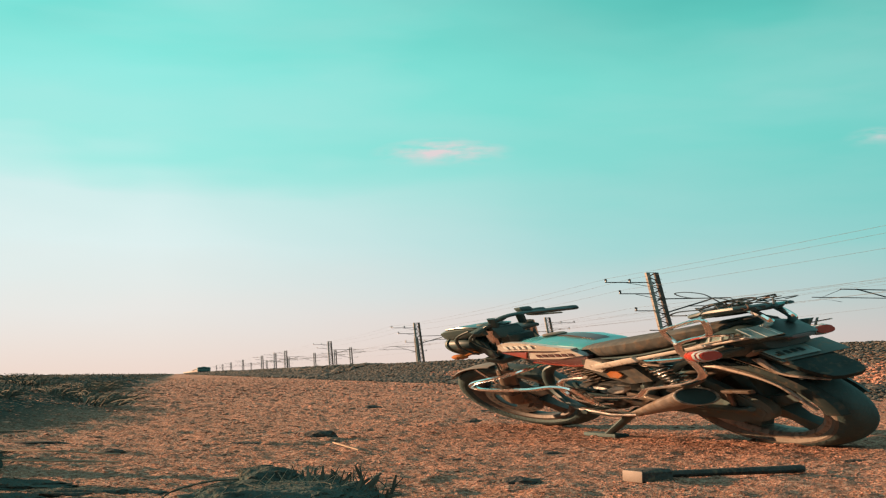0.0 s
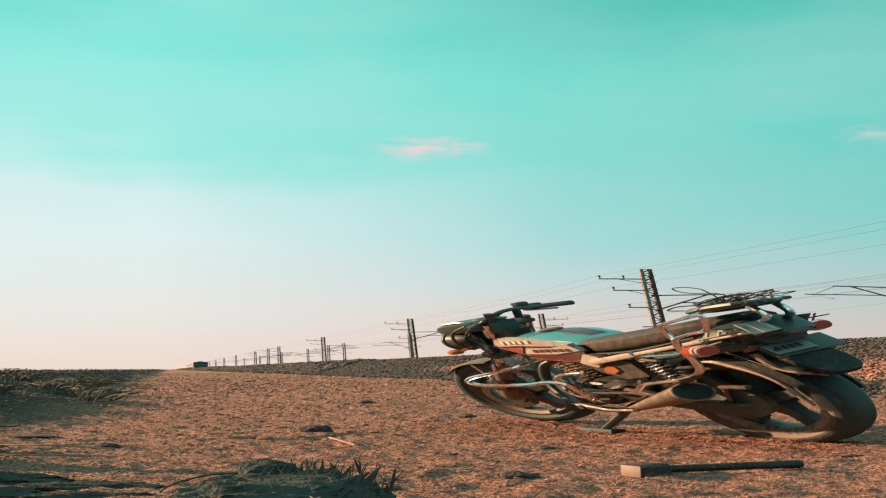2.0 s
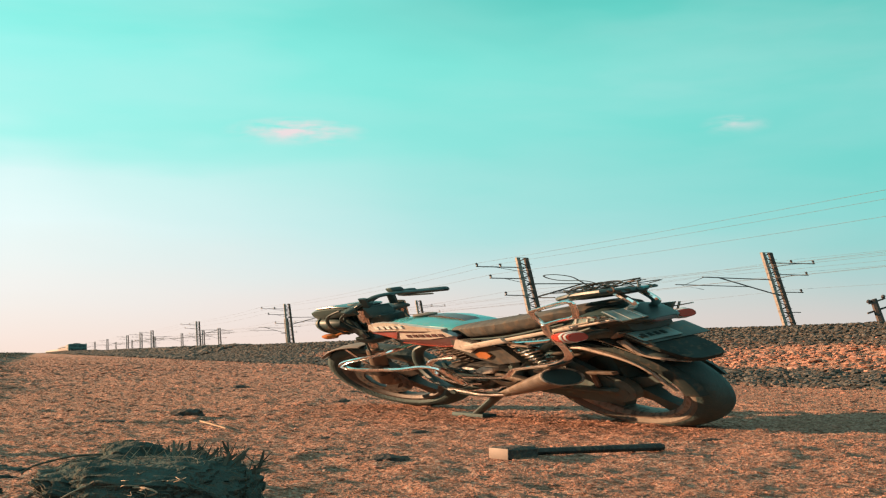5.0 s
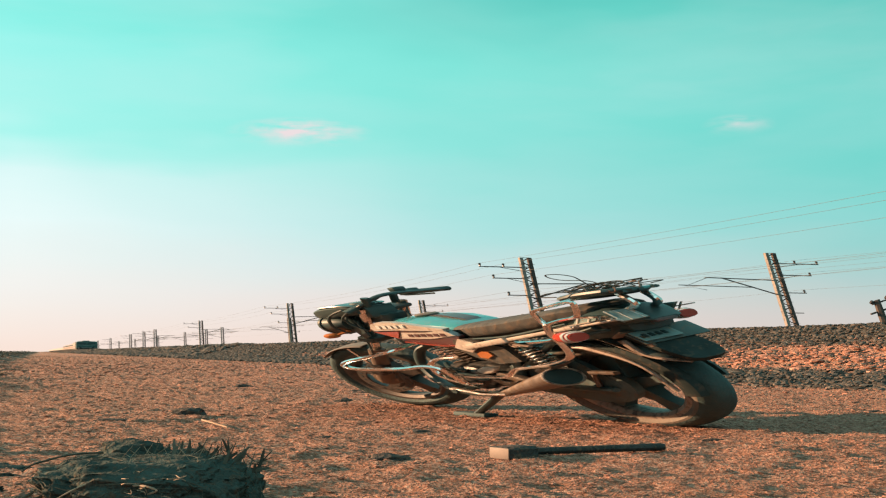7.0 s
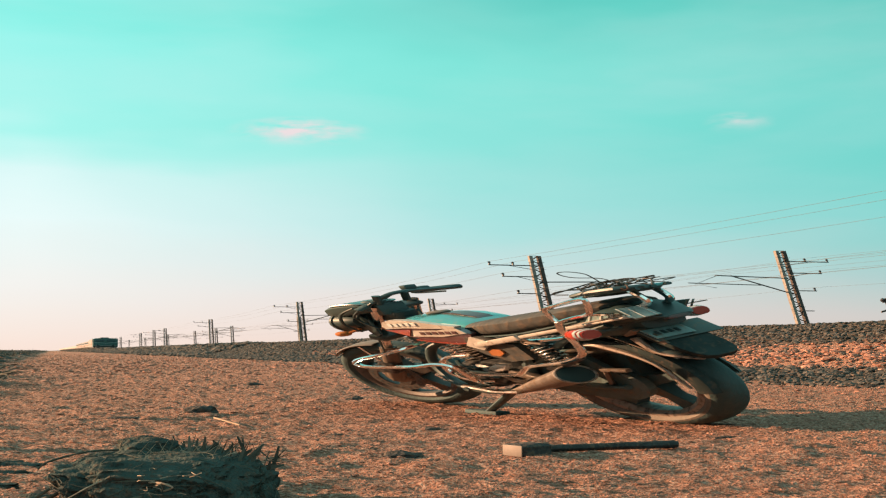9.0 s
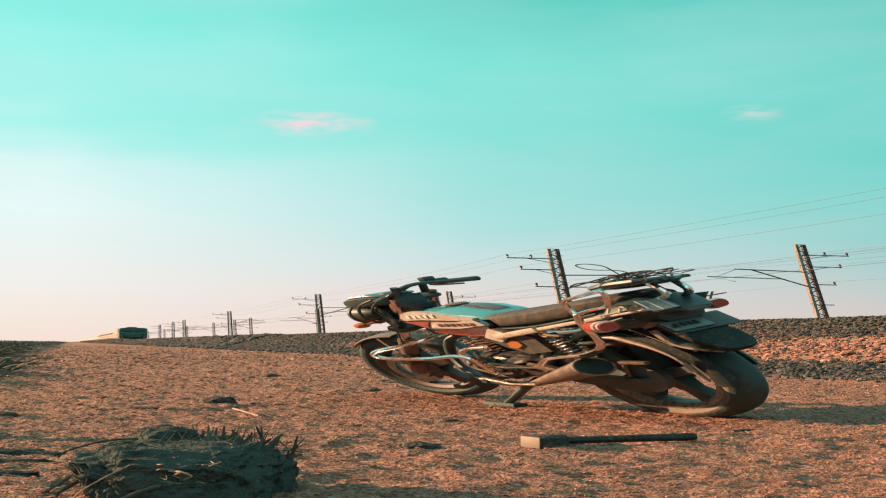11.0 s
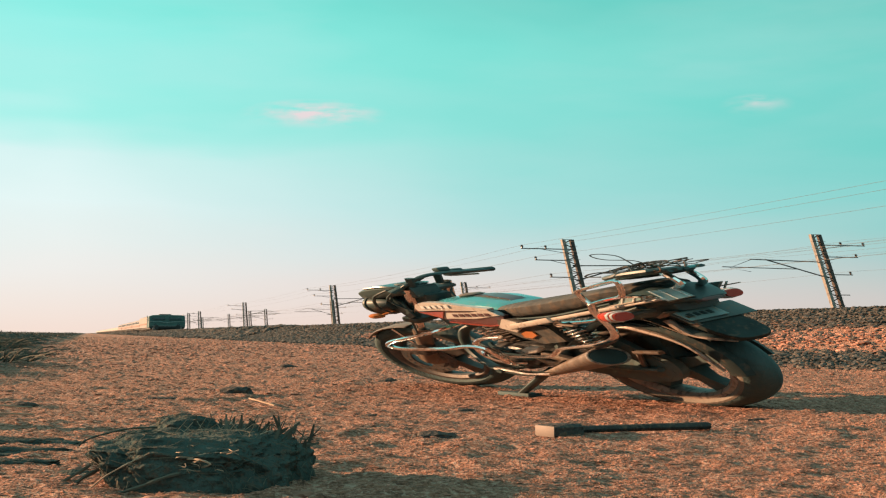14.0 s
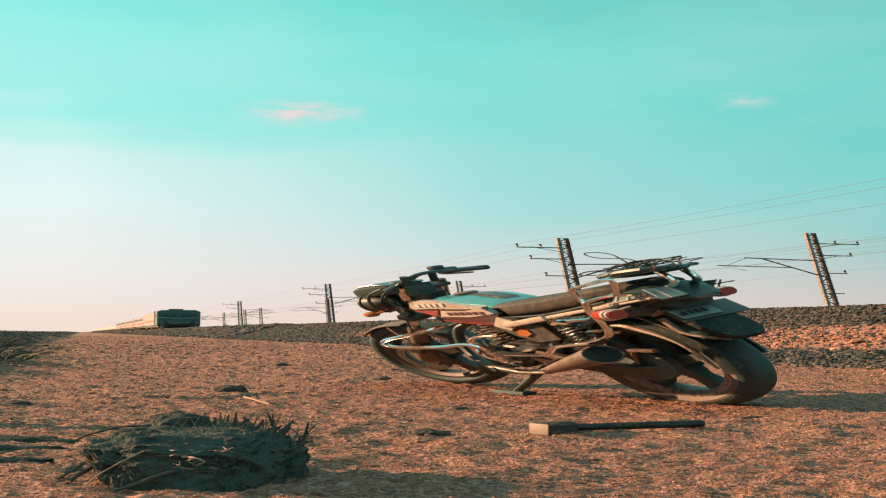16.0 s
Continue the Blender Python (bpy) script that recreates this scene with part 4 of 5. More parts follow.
    tube(bm, spline([(0.97, -0.15, 0.94), (1.02, -0.2, 0.925), (1.03, -0.30, 0.905)]), 0.007, 6)
    bp("lever", bm, M["dustmetal"], bars)
    for s in (-1, 1):
        bm = bmesh.new()
        tube(bm, [(0.86, s * 0.05, 0.90), (0.835, s * 0.05, 0.965)], 0.014, 8)
        bp("bar_riser", bm, M["black"], bars)
    for k, (dy, dz) in enumerate(((0.0, 0.0), (0.03, -0.02))):
        bm = bmesh.new()
        tube(bm, spline([(0.84, 0.05 + dy, 0.94 + dz), (0.93, 0.09 + dy, 0.87 + dz), (0.96, 0.11, 0.80), (0.92, 0.09, 0.72)]), 0.005, 6)
        bp("cable", bm, M["black"], root)

    # tank with its panels
    bm = bmesh.new()
    loft(bm, [oval(x, zc, hw, hh, 24, 2.7) for x, zc, hw, hh in ((0.80, 0.745, 0.045, 0.025), (0.78, 0.735, 0.08, 0.05), (0.73, 0.73, 0.108, 0.07), (0.66, 0.725, 0.12, 0.075), (0.57, 0.713, 0.12, 0.077), (0.47, 0.695, 0.10, 0.066), (0.40, 0.68, 0.08, 0.05), (0.375, 0.675, 0.05, 0.03))])
    tank = bp("fuel_tank", bm, M["teal"], root, "teal fuel tank")
    bm = bmesh.new()
    lathe(bm, [(0.001, 0), (0.035, 0), (0.038, 0.012), (0.03, 0.02), (0.001, 0.02)], (0.66, 0, 0.795), 20, "z")
    bp("filler_cap", bm, M["dustmetal"], tank)
    bm = bmesh.new()
    slab(bm, [(0.40, 0.69), (0.50, 0.73), (0.62, 0.80), (0.55, 0.797), (0.46, 0.765)], (-0.03, 0.02))
    bp("tank_stripe", bm, M["maroon"], tank, "dark red stripe")
    for s in (-1, 1):
        if s < 0:
            continue

        def side(outline, y0, th, bulge=0.0):
            b = bmesh.new()
            lo, hi = (y0, y0 + th) if s > 0 else (-y0 - th, -y0)
            slab(b, outline, (lo, hi))
            return b
        pan = bp("tank_panel", side([(0.775, 0.735), (0.785, 0.755), (0.765, 0.785), (0.71, 0.80), (0.64, 0.795), (0.56, 0.775), (0.47, 0.75), (0.395, 0.735), (0.40, 0.72), (0.53, 0.725), (0.66, 0.735)], 0.122, 0.022), M["cream"], tank, "cream side panel")
        for i, wd in enumerate((0.020, 0.022, 0.020, 0.018, 0.022)):     # the maker's name as plain bars
            x = 0.735 - 0.034 * i
            bp("badge_bar", side([(x, 0.752), (x - wd, 0.75), (x - wd, 0.772), (x, 0.775)], 0.146, 0.003), M["white"], pan)
        bp("tank_skirt", side([(0.79, 0.73), (0.68, 0.728), (0.55, 0.72), (0.40, 0.715), (0.36, 0.68), (0.38, 0.62), (0.46, 0.605), (0.60, 0.635), (0.69, 0.67)], 0.118, 0.02), M["maroon"], tank, "dark red lower panel")
        bp("red_wedge", side([(0.785, 0.725), (0.64, 0.722), (0.675, 0.675)], 0.14, 0.004), M["red"], tank, "red wedge")
        dec = bp("decal", side([(0.63, 0.715), (0.50, 0.712), (0.405, 0.728), (0.365, 0.685), (0.50, 0.665), (0.655, 0.672)], 0.14, 0.004), M["cream"], tank, "cream decal")
        for i in range(6):
            x = 0.60 - 0.034 * i
            bp("letter_bar", side([(x, 0.683), (x - 0.024, 0.682), (x - 0.022, 0.702), (x, 0.704)], 0.1445, 0.002), M["maroon"], dec)
        bp("skirt_trim", side([(0.66, 0.642), (0.56, 0.622), (0.46, 0.607), (0.40, 0.612), (0.40, 0.619), (0.46, 0.615), (0.56, 0.63), (0.655, 0.65)], 0.138, 0.006), M["red"], tank)
        # side cover
        cov = bp("side_cover", side([(0.40, 0.655), (0.33, 0.66), (0.27, 0.62), (0.20, 0.60), (0.17, 0.50), (0.28, 0.48), (0.37, 0.53), (0.43, 0.60)], 0.115, 0.025), M["seat"], root, "dark brown side cover")
        bp("cover_panel", side([(0.415, 0.60), (0.365, 0.66), (0.31, 0.635), (0.305, 0.60), (0.35, 0.565)], 0.141, 0.006), M["cream"], cov, "cream front panel")
        bp("cover_badge", side([(0.335, 0.556), (0.305, 0.572), (0.275, 0.568), (0.268, 0.544), (0.300, 0.522), (0.335, 0.530)], 0.141, 0.006), M["orange"], cov, "orange oval badge")

    # seat and tail
    bm = bmesh.new()
    loft(bm, [oval(x, zc, hw, hh, 20, 3.2) for x, zc, hw, hh in ((0.47, 0.665, 0.06, 0.03), (0.43, 0.685, 0.10, 0.05), (0.30, 0.70, 0.125, 0.055), (0.15, 0.72, 0.135, 0.055), (0.0, 0.75, 0.135, 0.055), (-0.12, 0.775, 0.125, 0.05), (-0.18, 0.785, 0.09, 0.03))])
    seat = bp("seat", bm, M["seat"], root, "worn dark vinyl seat")
    bm = bmesh.new()
    for s in (-1, 1):
        tube(bm, spline([(0.44, s * 0.10, 0.645), (0.30, s * 0.126, 0.655), (0.12, s * 0.136, 0.675), (-0.12, s * 0.125, 0.735)]), 0.006, 6)
    bp("piping", bm, M["black"], seat)
    bm = bmesh.new()
    loft(bm, [oval(x, zc, hw, hh, 16, 3.0) for x, zc, hw, hh in ((-0.03, 0.69, 0.115, 0.05), (-0.10, 0.722, 0.117, 0.062), (-0.18, 0.738, 0.108, 0.062), (-0.235, 0.742, 0.092, 0.052), (-0.27, 0.732, 0.076, 0.030), (-0.30, 0.722, 0.058, 0.014), (-0.312, 0.718, 0.04, 0.006))])
    tail = bp("tail_cowl", bm, M["black"], root, "black tail fairing")
    for s in (-1, 1):
        bm = bmesh.new()
        slab(bm, [(-0.13, 0.72), (-0.17, 0.765), (-0.245, 0.772), (-0.215, 0.73)], (0.112, 0.122) if s > 0 else (-0.122, -0.112))
        dec = bp("tail_decal", bm, M["plate"], tail, "grey decal")
        for x in (-0.150, -0.190, -0.226):
            bm = bmesh.new()
            slab(bm, [(x, 0.728), (x - 0.026, 0.770), (x - 0.031, 0.770), (x - 0.005, 0.728)], (0.1205, 0.1245) if s > 0 else (-0.1245, -0.1205))
            bp("decal_line", bm, M["white"], dec)
        bm = bmesh.new()
        slab(bm, [(-0.03, 0.70), (-0.29, 0.755), (-0.29, 0.761), (-0.03, 0.707)], (0.121, 0.127) if s > 0 else (-0.127, -0.121))
        bp("tail_stripe", bm, M["cream"], tail)
    quad = [Vector(q) for q in ((-0.245, 0.101, 0.790), (-0.278, 0.097, 0.729), (-0.318, 0.047, 0.740), (-0.282, 0.050, 0.792))]
    bm = bmesh.new()
    loft(bm, [[q - Vector((-0.035, 0.035, 0.022)) for q in quad], quad])
    top = bp("top_decal", bm, M["plate"], tail, "grey striped decal")
    for f in (0.08, 0.42, 0.86):
        bm = bmesh.new()
        a, b = quad[0].lerp(quad[3], f), quad[1].lerp(quad[2], f)
        tube(bm, [a, b], 0.0022, 5)
        bp("decal_line", bm, M["white"], top)
    bm = bmesh.new()
    box(bm, (-0.30, 0, 0.712), (0.03, 0.07, 0.03), 0.014, (0, 15, 0))
    bp("tail_light", bm, M["maroon"], tail, "dark red tail lamp")
    for s in (-1, 1):
        bm = bmesh.new()
        dx = 0.03 if s < 0 else -0.03
        tube(bm, [(-0.17 + dx, s * 0.09, 0.68), (-0.175 + dx, s * 0.17, 0.68)], 0.011, 6)
        stem = bp("rear_indicator", bm, M["black"], root, "red and white turn signal")
        bm = bmesh.new()
        loft(bm, [oval(x + dx, 0.68, w, h, 12, 2.5, s * 0.195) for x, w, h in ((-0.085 if s < 0 else -0.125, 0.012, 0.014), (-0.110 if s < 0 else -0.138, 0.029, 0.027), (-0.172, 0.036, 0.032), (-0.195, 0.027, 0.023))])
        bp("lens", bm, M["redlens"], stem, "red lens")
        for xa, xb, wa, wb in ((-0.174, -0.180, 0.0364, 0.0341), (-0.185, -0.190, 0.0321, 0.0302)):
            bm = bmesh.new()
            loft(bm, [oval(xa + dx, 0.68, wa, wa - 0.004, 12, 2.5, s * 0.195), oval(xb + dx, 0.68, wb, wb - 0.004, 12, 2.5, s * 0.195)])
            bp("lens_stripe", bm, M["white"], stem)
    bm = bmesh.new()
    loft(bm, [oval(x, zc, hw, hh, 14, 3.4) for x, zc, hw, hh in ((0.02, 0.645, 0.09, 0.045), (-0.08, 0.655, 0.10, 0.05), (-0.18, 0.668, 0.085, 0.05), (-0.25, 0.69, 0.065, 0.035))])
    bp("tail_undertray", bm, M["black"], root)
    # pale lip: the sunlight along this edge is put into its colour
    bm = bmesh.new()
    lip = spline([(-0.015, 0.086, 0.577), (-0.060, 0.086, 0.572), (-0.105, 0.086, 0.545), (-0.165, 0.086, 0.500), (-0.212, 0.086, 0.438), (-0.236, 0.086, 0.350), (-0.247, 0.084, 0.300)], 5)
    tube(bm, lip, [0.008 + 0.009 * math.exp(-((i - 5) / 9) ** 2) for i in range(len(lip))], 8)
    bp("mudguard_lip", bm, M["rim"], root, "lip of the inner mudguard, coloured pale as if sunlit")
    bm = bmesh.new()
    lathe(bm, [(0.262, 0.060), (0.262, 0.084), (0.288, 0.088), (0.306, 0.080), (0.310, 0.055), (0.300, 0.050)], (0, 0, 0.30), 30, "y", radians(72), radians(186))
    bp("tyre_hugger", bm, M["flap"], root, "black guard close over the tyre")
    bm = bmesh.new()
    tube(bm, spline([(-0.08, 0.079, 0.645), (-0.12, 0.079, 0.622), (-0.188, 0.079, 0.558), (-0.225, 0.077, 0.516)]), 0.0045, 6)
    bp("mudguard_edge", bm, M["dustmetal"], root, "thin rolled edge of the mudguard")
    bm = bmesh.new()
    for k in range(7):
        f = k / 6
        box(bm, (-0.13 - 0.085 * f, 0.074, 0.590 - 0.075 * f), (0.007, 0.012, 0.016), 0.002, (0, 40, 0))
    bp("mudguard_studs", bm, M["black"], root)
    bm = bmesh.new()
    slab(bm, [(-0.225, 0.625), (-0.262, 0.632), (-0.285, 0.575), (-0.27, 0.565), (-0.24, 0.60)], (0.062, 0.070))
    bp("fender_bracket", bm, M["alloy"], root, "dusty bracket beside the mudguard")
    # rear mudguard, number plate
    bm = bmesh.new()
    pr = [(0.332 + 0.02 * math.cos(t) - 0.02, 0.075 * math.sin(t)) for t in (-1.5, -0.9, 0, 0.9, 1.5)]
    lathe(bm, pr + [(r - 0.008, h * 0.92) for r, h in pr[::-1]], (-0.01, 0, 0.315), 22, "y", radians(75), radians(148))
    fend = bp("rear_mudguard", bm, M["liftblack"], root, "black rear mudguard")
    bm = bmesh.new()
    loft(bm, [[(x, -w, z), (x, w, z), (x - 0.012, w, z + 0.02), (x - 0.012, -w, z + 0.02)] for x, w, z in ((-0.19, 0.07, 0.635), (-0.255, 0.07, 0.570), (-0.30, 0.068, 0.518), (-0.325, 0.060, 0.488), (-0.338, 0.046, 0.472), (-0.344, 0.025, 0.465))])
    flap = bp("mudflap", bm, M["flap"], fend)
    bm = bmesh.new()
    rim_line = spline([(-0.195, 0.073, 0.610), (-0.215, 0.075, 0.555), (-0.240, 0.074, 0.515), (-0.285, 0.066, 0.490), (-0.330, 0.045, 0.470)], 4)
    tube(bm, rim_line, [0.013 - 0.0005 * i for i in range(len(rim_line))], 8)
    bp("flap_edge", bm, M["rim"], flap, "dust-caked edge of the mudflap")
    bm = bmesh.new()
    box(bm, (-0.246, -0.020, 0.622), (0.010, 0.20, 0.092), 0.004, (0, 38, 0))
    bp("plate_holder", bm, M["liftblack"], root, "black plate holder")
    bm = bmesh.new()
    box(bm, (-0.256, 0.018, 0.628), (0.006, 0.118, 0.062), 0.003, (0, 38, 0))
    plate = bp("number_plate", bm, M["plate"], root, "dirty grey number plate")
    for i in range(4):
        bm = bmesh.new()
        box(bm, (-0.2600, -0.006 + 0.020 * i, 0.631), (0.003, 0.011, 0.020), 0, (0, 38, 0))
        bp("plate_bar", bm, M["black"], plate)
    bm = bmesh.new()
    box(bm, (-0.215, 0.075, 0.645), (0.05, 0.04, 0.012), 0.003, (0, 38, 0))
    bp("reflector", bm, M["dustmetal"], fend)

    # rack, grab rails
    bm = bmesh.new()
    loop = [(-0.12, 0.075, 0.87), (-0.20, 0.09, 0.888), (-0.28, 0.08, 0.893), (-0.30, 0.03, 0.888), (-0.28, -0.03, 0.878), (-0.24, -0.06, 0.87), (-0.18, -0.065, 0.86), (-0.11, -0.05, 0.85), (-0.09, 0.0, 0.855)]
    tube(bm, loop, 0.016, 8, True)
    rack = bp("luggage_rack", bm, M["black"], root, "black tube luggage rack")
    for y in (-0.045, 0.0, 0.045):
        bm = bmesh.new()
        tube(bm, [(-0.11, y, 0.862), (-0.31, y, 0.885)], 0.009, 6)
        bp("rack_bar", bm, M["black"], rack)
    bm = bmesh.new()
    box(bm, (-0.215, 0.005, 0.876), (0.17, 0.11, 0.016), 0.006, (0, 6, 0))
    bp("rack_pad", bm, M["teal"], rack, "faded teal pad")
    for s in (-1, 1):
        bm = bmesh.new()
        tube(bm, spline([(-0.26 - 0.015 * s, s * 0.045, 0.88), (-0.29 - 0.015 * s, s * 0.045, 0.81), (-0.25, s * 0.045, 0.775), (-0.20, s * 0.045, 0.755)]), 0.011, 8)
        bp("rack_stay", bm, M["chrome"], rack, "chrome stay")
        if s < 0:
            continue
        bm = bmesh.new()
        y = s * 0.19
        tube(bm, spline([(-0.135, y, 0.752), (-0.128, y, 0.79), (-0.13, y, 0.828), (-0.155, y, 0.842), (-0.22, y, 0.86), (-0.285, y, 0.875), (-0.295, y, 0.86), (-0.28, y, 0.81), (-0.26, y, 0.79), (-0.20, y, 0.775), (-0.135, y, 0.752)], 4), 0.008, 8)
        tube(bm, [(-0.20, y, 0.855), (-0.19, s * 0.08, 0.875)], 0.009, 6)
        tube(bm, [(-0.26, y, 0.79), (-0.24, s * 0.10, 0.76)], 0.009, 6)
        bp("grab_loop", bm, M["chrome"], root, "chrome side loop")
        bm = bmesh.new()
        tube(bm, spline([(-0.14, y, 0.755), (-0.125, y, 0.70), (-0.135, y, 0.62), (-0.125, y, 0.565), (-0.085, y, 0.53), (0.0, y, 0.50), (0.13, y, 0.475), (0.17, y, 0.45), (0.22, y, 0.415), (0.32, y, 0.408), (0.42, y, 0.405)], 4), 0.0105, 8)
        bp("side_guard_tube", bm, M["chrome"], root, "bent chrome guard tube")
        bm = bmesh.new()
        tube(bm, spline([(-0.10, y * 0.97, 0.535), (-0.02, y * 0.95, 0.49), (0.06, y * 0.9, 0.455), (0.1, y * 0.85, 0.45)]), 0.011, 8)
        bp("guard_brace", bm, M["alloy"], root)
        bm = bmesh.new()
        box(bm, (-0.02, s * 0.145, 0.686), (0.30, 0.02, 0.021), 0.005, (0, 12.5, 0))
        box(bm, (0.24, s * 0.150, 0.628), (0.22, 0.02, 0.034), 0.006, (0, 12.5, 0))
        box(bm, (-0.25, s * 0.145, 0.737), (0.18, 0.014, 0.012), 0.004, (0, 12.5, 0))
        bp("seat_rail_trim", bm, M["cream"], root, "pale painted rail trim")
    # frame
    bm = bmesh.new()
    tube(bm, [(0.93, 0, 0.80), (0.60, 0, 0.63), (0.25, 0, 0.63), (-0.05, 0, 0.66), (-0.25, 0, 0.70)], 0.024, 8)
    tube(bm, [(0.96, 0, 0.70), (0.86, 0, 0.42), (0.76, 0, 0.27)], 0.020, 8)
    for s in (-1, 1):
        tube(bm, [(0.25, s * 0.08, 0.62), (0.28, s * 0.10, 0.42), (0.34, s * 0.10, 0.27)], 0.016, 8)
        tube(bm, [(0.30, s * 0.09, 0.40), (0.05, s * 0.10, 0.60), (-0.18, s * 0.10, 0.70)], 0.014, 8)
    bp("frame", bm, M["liftblack"], root, "black tube frame")
    for s in (-1, 1):
        bm = bmesh.new()
        tube(bm, [(0.33, s * 0.09, 0.33), (0.02, s * 0.10, 0.30), (-0.05, s * 0.10, 0.30)], [0.02, 0.018, 0.014], 8)
        arm = bp("swingarm", bm, M["liftblack"], root, "dusty black swingarm")
        bm = bmesh.new()
        box(bm, (-0.06, s * 0.10, 0.415), (0.10, 0.02, 0.02), 0.004)
        tube(bm, [(-0.02, s * 0.1, 0.41), (0.0, s * 0.1, 0.32)], 0.008, 6)
        bp("chain_tension_bracket", bm, M["alloy"], arm)
        # shock absorber and its spring
        bm = bmesh.new()
        a, b = Vector((0.13, s * 0.125, 0.62)), Vector((0.045, s * 0.12, 0.36))
        tube(bm, [a, b], 0.014, 8)
        shock = bp("shock_absorber", bm, M["black"], root, "black shock absorber")
        bm = bmesh.new()
        d = (b - a)
        e1 = Vector((0, 1, 0))
        e2 = d.normalized().cross(e1)
        pts = [a + d * (0.12 + 0.68 * i / 90) + (e1 * math.cos(i * 0.72) + e2 * math.sin(i * 0.72)) * 0.030 for i in range(91)]
        tube(bm, pts, 0.0055, 6)
        bp("spring", bm, M["chrome"], shock, "chrome coil spring")

    # engine
    bm = bmesh.new()
    loft(bm, [oval(x, zc, hw, hh, 18, 3.0) for x, zc, hw, hh in ((0.36, 0.37, 0.08, 0.05), (0.40, 0.365, 0.11, 0.085), (0.52, 0.36, 0.12, 0.10), (0.64, 0.36, 0.12, 0.095), (0.70, 0.365, 0.09, 0.06))])
    eng = bp("engine", bm, M["engine"], root, "oily aluminium engine")
    for s in (-1, 1):
        bm = bmesh.new()
        lathe(bm, [(0.001, 0), (0.088, 0), (0.085, 0.02), (0.06, 0.034), (0.001, 0.038)] if s > 0 else [(0.001, 0), (0.088, 0), (0.085, -0.02), (0.06, -0.034), (0.001, -0.038)], (0.47, s * 0.115, 0.37), 26)
        bp("clutch_cover", bm, M["engine"], eng)
        bm = bmesh.new()
        lathe(bm, [(0.001, 0), (0.055, 0), (0.05, 0.02), (0.001, 0.028)] if s > 0 else [(0.001, 0), (0.055, 0), (0.05, -0.02), (0.001, -0.028)], (0.60, s * 0.115, 0.375), 22)
        bp("generator_cover", bm, M["alloy"], eng)
    bm = bmesh.new()
    tube(bm, [(0.585, 0, 0.44), (0.635, 0, 0.61)], 0.052, 16)
    cyl = bp("cylinder", bm, M["alloy"], root, "finned cylinder, tipped forward")
    for i in range(9):
        p = Vector((0.585, 0, 0.45)) + Vector((0.30, 0, 0.954)) * (0.019 * i)
        w = 0.075 - (0.004 * abs(i - 4))
        bm = bmesh.new()
        box(bm, p, (2 * w, 2 * w, 0.006), 0.002, (0, 17, 0))
        bp("fin", bm, M["alloy"], cyl)
    bm = bmesh.new()
    box(bm, (0.645, 0, 0.635), (0.13, 0.12, 0.05), 0.014, (0, 17, 0))
    bp("cylinder_head", bm, M["engine"], eng)
    bm = bmesh.new()
    box(bm, (0.43, 0.02, 0.52), (0.10, 0.10, 0.09), 0.02)
    bp("carburettor", bm, M["black"], eng)
    bm = bmesh.new()
    lathe(bm, [(0.001, -0.09), (0.05, -0.085), (0.06, 0), (0.05, 0.085), (0.001, 0.09)], (0.29, 0, 0.50), 18)
    bp("air_box", bm, M["liftblack"], root)
    bm = bmesh.new()
    tube(bm, spline([(0.66, 0.05, 0.60), (0.76, 0.07, 0.55), (0.79, 0.09, 0.42), (0.70, 0.12, 0.29), (0.54, 0.14, 0.25), (0.37, 0.15, 0.265)]), 0.018, 10)
    pipe = bp("exhaust_pipe", bm, M["black"], root, "black exhaust pipe")
    bm = bmesh.new()
    d0, d1 = Vector((0.37, 0.15, 0.265)), Vector((-0.015, 0.185, 0.425))
    tube(bm, [d0.lerp(d1, f) for f in (0, 0.25, 0.6, 0.93, 1.0)], [0.019, 0.028, 0.042, 0.052, 0.053], 20)
    muf = bp("silencer", bm, M["alloy"], pipe, "dusty flared silencer")
    bm = bmesh.new()
    ee = (d1 - d0).normalized()
    tube(bm, [d1 - ee * 0.01, d1 + ee * 0.004], 0.047, 20)
    bp("silencer_mouth", bm, M["black"], muf, "black disc across the mouth")
    bm = bmesh.new()
    e1 = ee.orthogonal().normalized()
    e2 = ee.cross(e1)
    tube(bm, [d1 + ee * 0.004 + (e1 * math.cos(k * math.pi / 16) + e2 * math.sin(k * math.pi / 16)) * 0.0525 for k in range(32)], 0.0042, 6, True)
    bp("silencer_rim", bm, M["rim"], muf, "pale rolled rim")
    # alloy castings and the chrome loop before the engine
    bm = bmesh.new()
    slab(bm, [(0.435, 0.40), (0.42, 0.435), (0.37, 0.462), (0.325, 0.455), (0.335, 0.43), (0.36, 0.41)], (0.118, 0.142))
    bmesh.ops.bevel(bm, geom=list(bm.edges), offset=0.005, segments=2, affect="EDGES", profile=0.6)
    bp("sprocket_cover", bm, M["cream"], eng, "pale cast cover")
    bm = bmesh.new()
    slab(bm, [(0.385, 0.372), (0.36, 0.335), (0.325, 0.312), (0.30, 0.330), (0.262, 0.363), (0.31, 0.350)], (0.132, 0.144))
    bp("peg_plate", bm, M["alloy"], root, "bare alloy foot peg plate")
    bm = bmesh.new()
    tube(bm, spline([(0.375, 0.19, 0.548), (0.43, 0.20, 0.545), (0.485, 0.20, 0.528), (0.525, 0.20, 0.492), (0.532, 0.20, 0.455), (0.515, 0.20, 0.405), (0.455, 0.19, 0.362), (0.41, 0.16, 0.345)], 5), 0.0115, 8)
    bp("engine_guard", bm, M["chrome"], root, "chrome engine guard loop")
